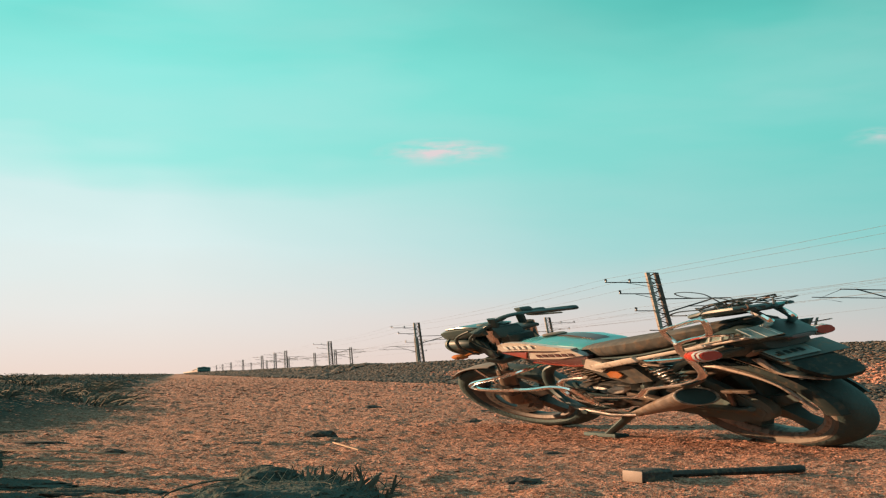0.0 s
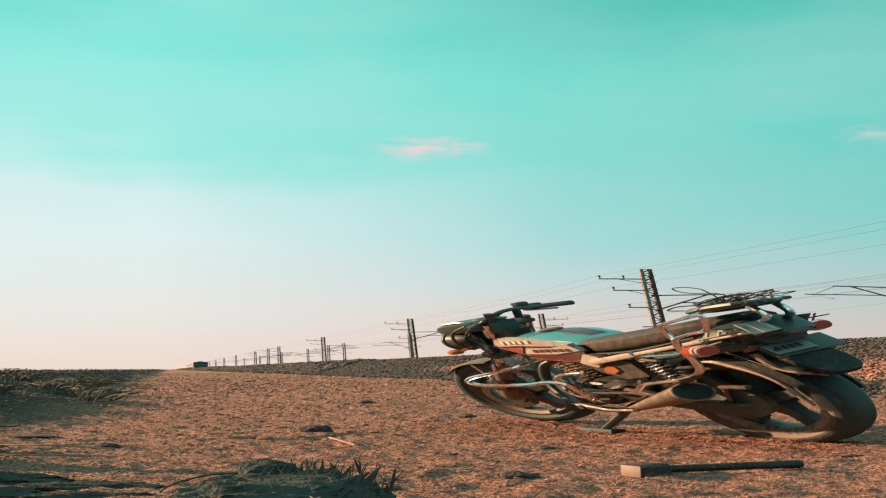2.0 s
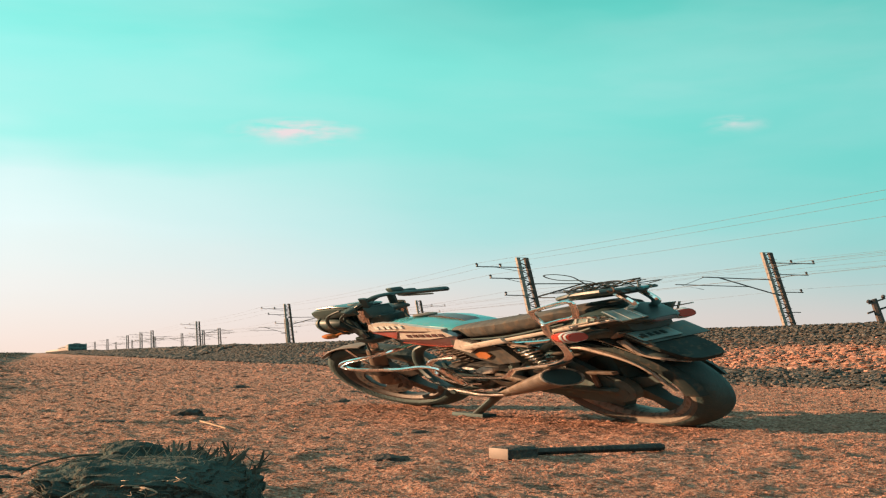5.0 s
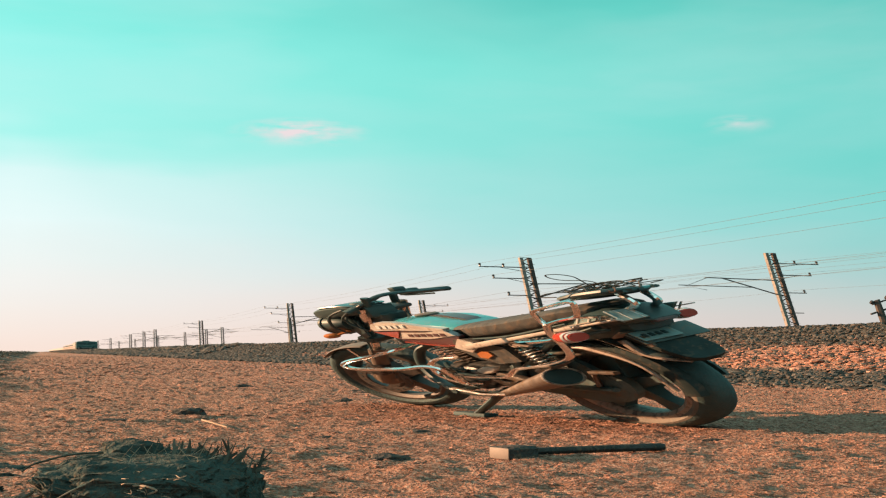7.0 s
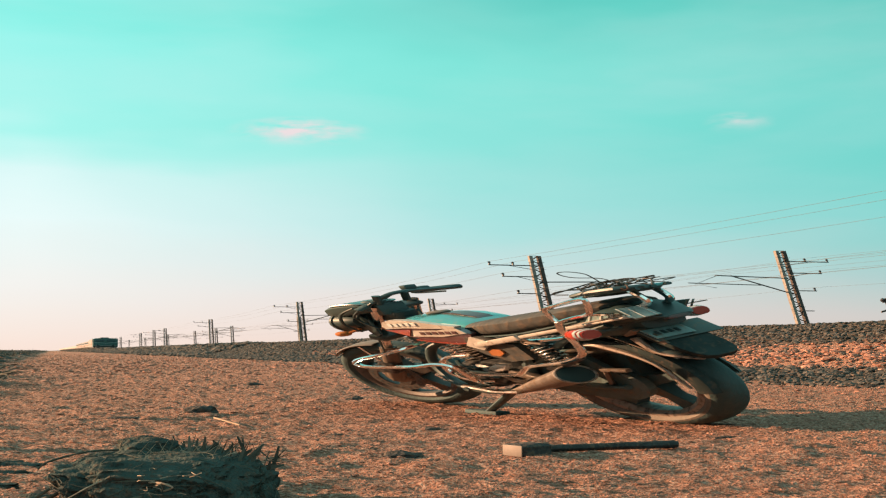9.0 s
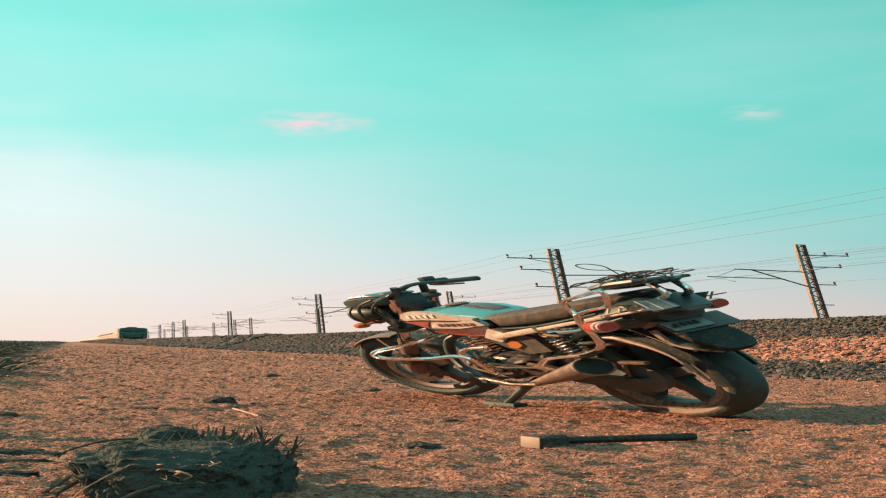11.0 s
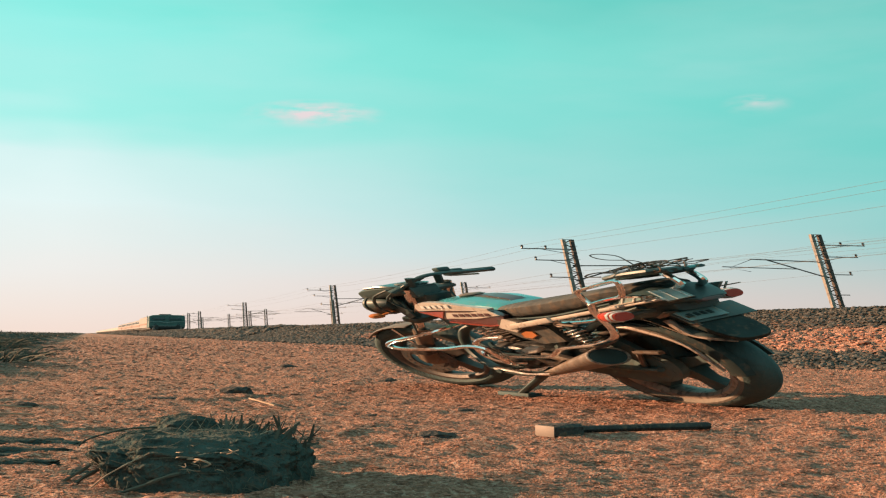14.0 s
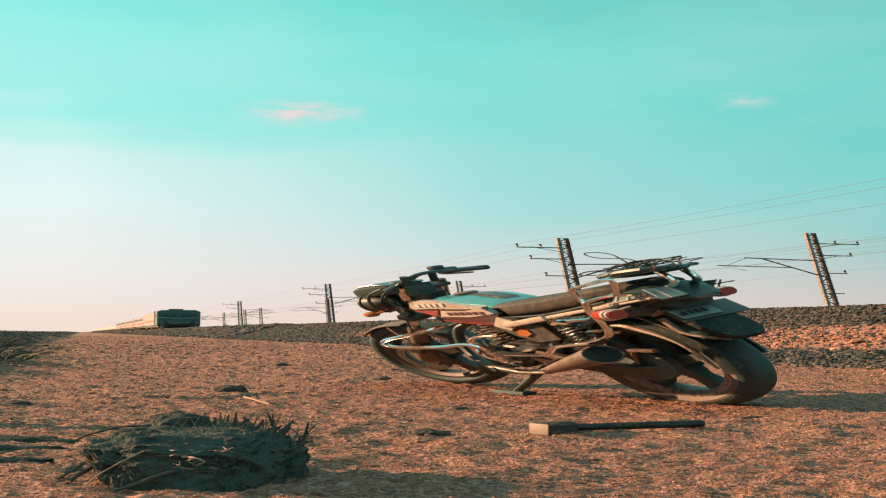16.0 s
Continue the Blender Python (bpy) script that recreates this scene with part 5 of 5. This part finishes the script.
    for k, (x, z) in enumerate(((0.50, 0.46), (0.47, 0.42), (0.44, 0.39))):
        bm = bmesh.new()
        tube(bm, spline([(x + 0.03, 0.15, z + 0.03), (x, 0.165, z), (x - 0.05, 0.15, z - 0.025)], 5), 0.008, 6)
        bp("hose", bm, M["black"], eng)
    for k in range(7):
        bm = bmesh.new()
        x, z = 0.475 - 0.014 * k, 0.545 + 0.004 * k
        box(bm, (x - 0.02 + 0.012 * k, 0.082, z + 0.010 * k), (0.085, 0.07, 0.0045), 0.001, (0, 17, 0))
        bp("head_fin", bm, M["alloy"], cyl)
    # crash bar, pegs, pedals, stand
    bm = bmesh.new()
    for s in (-1, 1):
        y = s * 0.25
        tube(bm, spline([(0.74, s * 0.03, 0.62), (0.70, s * 0.16, 0.60), (0.76, y * 0.96, 0.57), (0.90, y, 0.535), (0.955, y, 0.50), (0.90, y, 0.475), (0.75, y, 0.475), (0.60, y, 0.485), (0.50, y * 0.95, 0.50), (0.44, y * 0.9, 0.48), (0.43, y * 0.85, 0.42), (0.45, y * 0.75, 0.35), (0.52, s * 0.1, 0.28)], 4), 0.013, 8)
    bp("crash_bar", bm, M["chrome"], root, "chrome crash bar loop")
    for s in (-1, 1):
        bm = bmesh.new()
        tube(bm, [(0.50, s * 0.13, 0.30), (0.50, s * 0.22, 0.303)], 0.014, 8)
        bp("foot_peg", bm, M["rubber"], root)
    bm = bmesh.new()
    tube(bm, spline([(0.53, 0.2, 0.315), (0.45, 0.2, 0.30), (0.38, 0.2, 0.285), (0.27, 0.2, 0.293)]), 0.0125, 8)
    bp("gear_pedal", bm, M["chrome"], root, "worn chrome pedal")
    bm = bmesh.new()
    tube(bm, [(0.38, 0.12, 0.29), (0.42, 0.15, 0.24), (0.64, 0.14, 0.075)], [0.016, 0.016, 0.014], 8)
    stand = bp("side_stand", bm, M["black"], root, "black side stand on the ground")
    bm = bmesh.new()
    # foot plate, flat on the road
    box(bm, (0.665, 0.137, 0.066), (0.17, 0.05, 0.03), 0.008, (23, 0, 0))
    bp("stand_foot", bm, M["rubber"], stand)
    bm = bmesh.new()
    box(bm, (0.30, 0.12, 0.375), (0.13, 0.03, 0.045), 0.01, (0, -25, 0))
    bp("peg_bracket", bm, M["alloy"], root, "bare alloy bracket")
    bm = bmesh.new()
    tube(bm, [(0.12, 0.15, 0.62), (-0.02, 0.2, 0.628)], 0.007, 6)
    tube(bm, [(0.12 + 0.016 * math.cos(t), 0.15, 0.62 + 0.016 * math.sin(t)) for t in np.linspace(0, 5.6, 9)], 0.005, 6, True)
    bp("helmet_hook", bm, M["dustmetal"], root)
    bm = bmesh.new()      # chain case along the rear wheel
    slab(bm, [(0.36, 0.36), (0.34, 0.44), (0.2, 0.52), (0.05, 0.50), (-0.02, 0.40), (-0.06, 0.34), (-0.07, 0.27), (-0.03, 0.22), (0.05, 0.20), (0.34, 0.27)], (0.062, 0.084))
    bp("chain_case", bm, M["liftblack"], root)
    bm = bmesh.new()      # added plate behind the wheel, darkens the view through it
    arc = [(0.27 * math.cos(radians(t)), 0.30 + 0.27 * math.sin(radians(t))) for t in range(-20, 176, 12)]
    slab(bm, arc + [(-0.06, 0.30), (0.02, 0.24), (0.18, 0.18)], (-0.078, -0.07))
    bp("wheel_dark_backing", bm, M["liftblack"], root)
    return root


build_motorcycle()


def build_wire_tangle():
    """Loose wires strapped to the rack."""
    rng = random.Random(11)
    root = tagged(new("wire_bundle"), "tangle of thin wires tied on the luggage rack", "wire bundle")
    root.location = REAR

    def strand(pts, r, mt, nm="wire"):
        bm = bmesh.new()
        tube(bm, spline(pts, 5), r, 5)
        bm.transform(BIKE)
        part(nm, bm, mt, root)
    for i in range(16):
        x0 = rng.uniform(-0.27, -0.13)
        y0 = rng.uniform(-0.05, 0.06)
        pts = []
        for k in range(6):
            pts.append((x0 + rng.uniform(-0.07, 0.07), y0 + rng.uniform(-0.05, 0.05), 0.885 + rng.uniform(0, 0.045)))
        strand(pts, 0.0024, M["wire"] if i % 3 else M["rail"])
    strand([(-0.26, 0.08, 0.905), (-0.255, 0.08, 0.93), (-0.235, 0.08, 0.975), (-0.219, 0.08, 0.994), (-0.177, 0.08, 1.010), (-0.140, 0.08, 1.012), (-0.134, 0.08, 1.004), (-0.150, 0.08, 0.988), (-0.185, 0.08, 0.974), (-0.262, 0.08, 0.960), (-0.300, 0.08, 0.930)], 0.0022, M["wire"], "long_wire")
    strand([(-0.22, 0.08, 0.925), (-0.28, 0.08, 0.945), (-0.342, 0.08, 0.936), (-0.40, 0.08, 0.938), (-0.445, 0.08, 0.944)], 0.0020, M["wire"], "long_wire")
    strand([(-0.25, 0.08, 0.90), (-0.16, 0.12, 0.915), (-0.12, 0.13, 0.90), (-0.16, 0.12, 0.89)], 0.003, M["wire"], "long_wire")


build_wire_tangle()


# ---- things on the road ----
def build_hammer():
    root = tagged(new("sledgehammer"), "hammer lying on the dirt, dark handle and bare metal face", "hammer")
    root.location = (0.118, 2.04, 0.002)
    bm = bmesh.new()
    rings = []
    for x, s in ((-0.030, 0.88), (-0.026, 1.0), (0.026, 1.0), (0.030, 0.88)):
        rings.append([(x, y * s, 0.0118 + z * s) for y, z in ((-0.03, -0.007), (-0.024, -0.0105), (0.024, -0.0105), (0.03, -0.007), (0.03, 0.007), (0.024, 0.0105), (-0.024, 0.0105), (-0.03, 0.007))])
    loft(bm, rings)
    bm.transform(Matrix.Rotation(radians(36), 4, "Z"))
    head = part("head", bm, M["clod"], root, "rusty dark hammer head")
    bm = bmesh.new()
    box(bm, (-0.031, 0, 0.0118), (0.003, 0.050, 0.018), 0.001)
    bm.transform(Matrix.Rotation(radians(36), 4, "Z"))
    part("striking_face", bm, M["paleface"], head, "bare worn striking face")
    bm = bmesh.new()
    loft(bm, [[(x, y + w * math.cos(t), 0.0125 + h * math.sin(t)) for t in np.linspace(0, 2 * math.pi, 11)[:-1]] for x, y, w, h in ((0.01, 0.005, 0.011, 0.006), (0.08, 0.035, 0.011, 0.006), (0.20, 0.085, 0.012, 0.0065), (0.262, 0.108, 0.013, 0.007), (0.27, 0.111, 0.010, 0.005))])
    part("handle", bm, M["clod"], root, "dark wooden handle")


build_hammer()


def lump(name, centre, size, seed, material, label, category, rough=0.35, sub=4):
    bm = bmesh.new()
    bmesh.ops.create_icosphere(bm, subdivisions=sub, radius=1.0)
    for v in bm.verts:
        p = v.co.copy()
        k = 1 + rough * noise.fractal(p * 1.6 + Vector((seed, 0, 0)), 1.0, 2.0, 5) + 0.5 * rough * noise.noise(p * 6 + Vector((0, seed, 0)))
        v.co = Vector((p.x * size[0], p.y * size[1], max(p.z, -0.35) * size[2])) * k
    ob = new(name, finish(bm, name, material, 60))
    ob.location = centre
    return tagged(ob, label, category)


def blade(bm, root, tip, w, bend):
    a, b = Vector(root), Vector(tip)
    mid = (a + b) / 2 + Vector(bend)
    tube(bm, spline([a, mid, b], 4), [w * (1 - 0.75 * i / 8) for i in range(9)], 4)


def build_clump():
    rng = random.Random(3)
    root = tagged(new("grass_clod"), "uprooted dark clod of soil with dry grass stalks", "soil clod")
    root.location = (-0.366, 1.435, -0.001)

    def shaped(p):
        """The clod: flat on top, steep at the sides, undercut at one end."""
        q = [math.copysign(abs(c) ** e, c) for c, e in zip(p, (0.72, 0.8, 0.55))]
        k = 1 + 0.10 * noise.fractal(p * 2.4 + Vector((4, 0, 0)), 0.9, 2.1, 6) + 0.035 * noise.noise(p * 13) + 0.02 * noise.noise(p * 30)
        z = (max(q[2], -0.25) * 0.063) * (1 + 0.5 * (k - 1)) + 0.004 * noise.noise(p * 5)
        low = max(0.0, 1 - z / 0.055)
        return Vector((0.020 + q[0] * 0.131 * k + 0.045 * low * max(0.0, -p.x), -0.012 + q[1] * 0.138 * k, z))
    bm = bmesh.new()
    bmesh.ops.create_icosphere(bm, subdivisions=6, radius=1.0)
    for v in bm.verts:
        v.co = shaped(v.co.copy())
    part("soil", bm, M["rootsoil"], root, "dark lumpy soil full of roots")
    bm = bmesh.new()
    bmesh.ops.create_icosphere(bm, subdivisions=4, radius=1.0)
    for v in bm.verts:
        p = v.co.copy()
        k = 1 + 0.22 * noise.fractal(p * 2.0 + Vector((9, 0, 0)), 0.9, 2.1, 5)
        v.co = Vector((-0.004 + p.x * 0.040 * k, 0.035 + p.y * 0.03 * k, 0.058 + math.copysign(abs(p.z) ** 0.7, p.z) * 0.019 * k))
    part("turf", bm, M["rootsoil"], root, "torn piece of turf on the clod")
    # matted fibres over the soil
    bm = bmesh.new()
    for i in range(130):
        d = Vector((rng.gauss(0, 1), rng.gauss(-0.5, 0.8), abs(rng.gauss(0.2, 0.6)))).normalized()
        t = Vector((rng.gauss(0, 1), rng.gauss(0, 0.5), rng.gauss(0, 0.35)))
        n = rng.randint(4, 7)
        pts = []
        for j in range(n):
            e = (d + t * (0.05 * j)).normalized()
            q = shaped(e)
            pts.append(q + Vector((e.x, e.y, e.z * 0.5)) * rng.uniform(0.0, 0.0012))
            t = t + Vector((rng.gauss(0, 0.5), rng.gauss(0, 0.5), rng.gauss(-0.1, 0.4)))
        w = rng.uniform(0.00025, 0.0006)
        tube(bm, spline(pts, 3), w, 4)
    tagged(part("root_mat", bm, M["darkgrass"], root, "dark matted root fibres"), kind="stuff")

    def stub(bm, x, y, z, ln, ang, w):
        """A broken flat stalk."""
        d = Vector((math.sin(ang), rng.uniform(-0.35, 0.35), math.cos(ang))).normalized()
        e = Vector((math.cos(ang), 0, -math.sin(ang)))
        a = Vector((x, y, z - 0.006))
        b = a + d * ln + Vector((rng.uniform(-0.002, 0.002), 0, 0))
        f = Vector((0, 0.0004, 0))
        loft(bm, [[a - e * w - f, a + e * w - f, a + e * w + f, a - e * w + f], [(a + b) / 2 - e * w * 0.9 - f, (a + b) / 2 + e * w * 0.9 - f, (a + b) / 2 + e * w * 0.9 + f, (a + b) / 2 - e * w * 0.9 + f],
                  [b - e * w * 0.45 - f * 0.5, b + e * w * 0.5 - f * 0.5, b + e * w * 0.5 + f * 0.5, b - e * w * 0.45 + f * 0.5]])
    bm = bmesh.new()
    for i in range(80):
        x = rng.uniform(0.0, 0.125) if i % 6 else rng.uniform(0.125, 0.150)
        y = rng.uniform(-0.03, 0.085)
        z = 0.060 - 0.012 * max(0.0, (x - 0.11) / 0.04)
        stub(bm, x, y, z, rng.uniform(0.010, 0.027), rng.gauss(0.5, 0.6), rng.choice((0.0005, 0.0007, 0.0009, 0.0022)))
    tagged(part("dark_stubble", bm, M["darkgrass"], root, "dark broken grass stalks"), kind="stuff")
    bm = bmesh.new()
    for i in range(34):
        x, y = rng.uniform(-0.02, 0.12), rng.uniform(-0.07, 0.07)
        ang = rng.choice((-1, 1, 1, 1)) * rng.uniform(0.5, 1.35)
        stub(bm, x, y, 0.066, rng.uniform(0.012, 0.028), ang, rng.uniform(0.0003, 0.0005))
    for i in range(12):
        x, z = rng.uniform(0.03, 0.09), rng.uniform(0.030, 0.056)
        a = Vector((x, -0.148, z))
        tube(bm, spline([a, a + Vector((rng.uniform(0.002, 0.01), -0.006, rng.uniform(-0.002, 0.003))), a + Vector((rng.uniform(0.008, 0.02), -0.004, rng.uniform(-0.005, 0.003)))], 4), 0.0005, 4)
    tagged(part("straw_tuft", bm, M["straw"], root, "pale dry stalks"), kind="stuff")
    for pts, w in (([(0.0, -0.132, 0.044), (-0.015, -0.142, 0.040), (-0.044, -0.150, 0.024), (-0.075, -0.155, 0.003), (-0.12, -0.20, 0.002)], 0.0009),
                   ([(0.045, -0.142, 0.028), (0.02, -0.150, 0.023), (-0.01, -0.158, 0.012), (-0.045, -0.165, 0.003)], 0.0020),
                   ([(-0.03, 0.0, 0.064), (-0.060, -0.01, 0.063), (-0.085, -0.02, 0.058), (-0.104, -0.03, 0.052), (-0.113, -0.035, 0.045)], 0.0012),
                   ([(0.04, -0.138, 0.041), (0.058, -0.151, 0.041), (0.068, -0.152, 0.037), (0.058, -0.150, 0.033)], 0.0011),
                   ([(-0.08, -0.05, 0.034), (-0.10, -0.075, 0.018), (-0.13, -0.09, 0.003), (-0.17, -0.10, 0.003)], 0.0016),
                   ([(-0.06, -0.075, 0.030), (-0.085, -0.10, 0.016), (-0.095, -0.115, 0.004)], 0.0022)):
        bm = bmesh.new()
        run = spline(pts, 6)
        tube(bm, run, [w * (1.0 + 0.25 * math.sin(i * 1.7)) for i in range(len(run))], 6)
        part("root_strand", bm, M["straw"] if w < 0.00115 else M["darkgrass"], root, "trailing root")


build_clump()


def build_small_things():
    rng = random.Random(8)
    # flat dark clods lying on the road
    for x, y, sx, sy, sz in ((-0.354, 4.403, 0.035, 0.02, 0.012), (-0.09, 2.07, 0.036, 0.02, 0.009), (-0.71, 3.42, 0.05, 0.03, 0.017), (-0.86, 3.2, 0.05, 0.02, 0.006), (-1.10, 2.85, 0.035, 0.02, 0.012), (-1.50, 3.3, 0.10, 0.03, 0.008),
                             (-0.40, 5.6, 0.05, 0.02, 0.012), (0.55, 2.5, 0.02, 0.01, 0.005), (1.05, 2.35, 0.025, 0.012, 0.006), (-1.0, 6.1, 0.05, 0.03, 0.014), (-0.25, 2.6, 0.018, 0.012, 0.006), (-0.05, 2.75, 0.02, 0.012, 0.006), (1.3, 3.7, 0.03, 0.015, 0.007), (-0.6, 7.5, 0.06, 0.04, 0.015)):
        a = Vector((x, y, 0)).dot(A_DIR)
        u = Vector((x, y, 0)).dot(U_DIR)
        lump("dirt_clod", (x, y, float(ground_z(a, u))), (sx, sy, sz), rng.uniform(0, 50), M["clod"], "small dark clod of dirt on the road", "dirt clod", 0.3, 3)["group"] = "clods on the road"
    for x, y, s in ((-0.50, 1.46, 0.016), (-0.485, 1.40, 0.012), (-0.52, 1.52, 0.010), (-0.47, 1.34, 0.014), (-0.20, 1.30, 0.012), (-0.46, 1.56, 0.012), (-0.17, 1.42, 0.009), (-0.53, 1.40, 0.008), (-0.35, 1.24, 0.012), (-0.27, 1.24, 0.010), (-0.42, 1.27, 0.013)):
        lump("soil_crumb", (x, y, 0.001), (s * 1.4, s, s * 0.5), rng.uniform(0, 50), M["pebble"] if s < 0.0125 else M["rootsoil"], "crumb of soil broken off the grass clod", "soil crumb", 0.4, 3)["group"] = "crumbs round the clod"
    # unseen mounds added to cast shadow; the flat dark ones stand for shadow bands
    for x, y, sx, sy, sz in ((-1.23, 2.36, 0.09, 0.05, 0.095), (-1.12, 2.08, 0.07, 0.045, 0.085), (-1.02, 1.86, 0.06, 0.05, 0.075), (-1.42, 2.66, 0.12, 0.06, 0.07), (-0.98, 2.02, 0.13, 0.03, 0.014), (-0.76, 1.90, 0.11, 0.020, 0.010), (-0.69, 1.74, 0.10, 0.018, 0.010), (-0.63, 1.60, 0.06, 0.014, 0.009), (-0.86, 1.76, 0.11, 0.03, 0.014)):
        lump("shadow_mound", (x, y, 0.0), (sx, sy, sz), rng.uniform(0, 50), M["rootsoil"], "dark soil mound added for the shadow bands at the road edge", "soil mound", 0.35, 4)["group"] = "mounds at the road edge"
    # withered tufts along the foot of the bank
    # the last four are added out of view to cast shadow on the road
    spots = [(8.6, -0.62, 0.55), (8.2, -0.95, 0.5), (7.3, -0.75, 0.3), (6.5, -0.45, 0.6), (6.9, -0.62, 0.5), (5.6, -0.8, 0.3), (10.5, -0.7, 0.4), (12.5, -0.75, 0.4), (9.4, -1.2, 0.45), (7.6, -1.4, 0.4), (15, -0.8, 0.4), (4.9, -0.95, 0.25), (2.6, -0.61, 0.5), (2.95, -0.78, 0.55), (2.3, -0.66, 0.4), (3.4, -0.8, 0.45)]
    for i, (a, u, s) in enumerate(spots):
        root = tagged(new("grass_tuft"), "withered dark grass tuft at the foot of the bank", "grass tuft", "tufts along the bank")
        root.location = W(a, u, float(ground_z(a, u)))
        for nm, mt, cnt in (("grass_tuft", M["darkgrass"], 90), ("straw_tuft", M["straw"], 4)):
            bm = bmesh.new()
            for k in range(cnt):
                t = rng.uniform(0, 2 * math.pi)
                r0 = rng.uniform(0, 0.45) * s
                ln = rng.uniform(0.25, 0.6) * s
                b0 = Vector((math.cos(t) * r0, math.sin(t) * r0, -0.01))
                d = Vector((math.cos(t + rng.uniform(-1, 1)), math.sin(t + rng.uniform(-1, 1)), 0)) * ln * rng.uniform(0.3, 0.9)
                blade(bm, b0, b0 + d + Vector((0, 0, rng.uniform(0.02, 0.12) * s)), rng.uniform(0.002, 0.006), (0, 0, rng.uniform(0.01, 0.05) * s))
            tagged(part(nm, bm, mt, root), kind="stuff")
    # long dry twigs
    for pts in ([(-0.60, 3.05, 0.012), (-0.56, 2.95, 0.012), (-0.50, 2.85, 0.006)], [(-1.5, 2.9, 0.006), (-1.25, 2.8, 0.012), (-1.05, 2.78, 0.004)], [(-1.35, 2.55, 0.006), (-1.1, 2.5, 0.010), (-0.95, 2.52, 0.005)]):
        bm = bmesh.new()
        tube(bm, spline(pts, 6), 0.002, 5)
        tagged(new("twig", finish(bm, "twig", M["straw"])), "dry bent twig lying on the dirt", "twig", "twigs on the road")


build_small_things()


# low scrub over the field beside the road
def build_scrub():
    rng = np.random.RandomState(9)
    vs, fs = [], []
    for a0, a1, n, s in ((4, 20, 9000, 0.05), (20, 90, 7000, 0.12), (90, 500, 2600, 0.35)):
        for k in range(n):
            a = rng.uniform(a0, a1)
            u = -0.75 - (rng.rand() ** 1.5) * (3 + a * 0.35)
            c = np.array(W(a, u, float(ground_z(a, u))))
            t = rng.rand() * 6.28
            h = s * rng.uniform(0.3, 1.0) / 2.0
            lean = rng.uniform(-0.6, 0.6, 2) * s
            w = s * 0.14
            b = len(vs)
            vs += [c + (w * math.cos(t), w * math.sin(t), -0.01), c - (w * math.cos(t), w * math.sin(t), 0.01), c + (lean[0], lean[1], h), c + (-w * math.sin(t), w * math.cos(t), -0.01)]
            fs += [(b, b + 1, b + 2), (b + 1, b + 3, b + 2), (b + 3, b, b + 2)]
    me = bpy.data.meshes.new("dry_scrub")
    me.from_pydata([tuple(map(float, v)) for v in vs], [], fs)
    me.materials.append(M["darkgrass"])
    tagged(new("dry_scrub", me), "short withered scrub over the bank and field", "scrub", kind="stuff")


build_scrub()


# ---- what moves ----
def motions():
    # nose of the locomotive, metres along the line
    along = ((0, 293), (2, 260), (4, 228), (6.5, 193), (9, 157), (11.5, 131), (14, 105), (16, 86.5))
    turn = Matrix.Rotation(TRACK + math.pi / 2, 4, "Z")
    for ob, off in train:
        walk(ob, [(t, Matrix.Translation(W(a + off, 6.5, 0.38)) @ turn) for t, a in along])
    # clouds drift slowly
    for ob, rows in zip(clouds, CLOUD_ROWS):
        walk(ob, [(t, Matrix.Translation((x, y, z)) @ Matrix.Rotation(-math.atan2(x, y), 4, "Z")) for t, x, y, z in rows])


CLOUD_ROWS = (
    ((0, -221, 2153, 396), (2, -238, 2151, 396), (4, -255, 2149, 398), (7, -257, 2149, 396), (9, -273, 2147, 395), (11.5, -289, 2145, 396), (14, -305, 2142, 396), (16, -320, 2140, 395),),
    ((0, 533, 2099, 389), (2, 527, 2100, 390), (4, 518, 2101, 398), (7, 517, 2101, 401), (9, 501, 2104, 402), (11.5, 488, 2107, 404), (14, 473, 2110, 404), (16, 457, 2113, 406),),
)
motions()
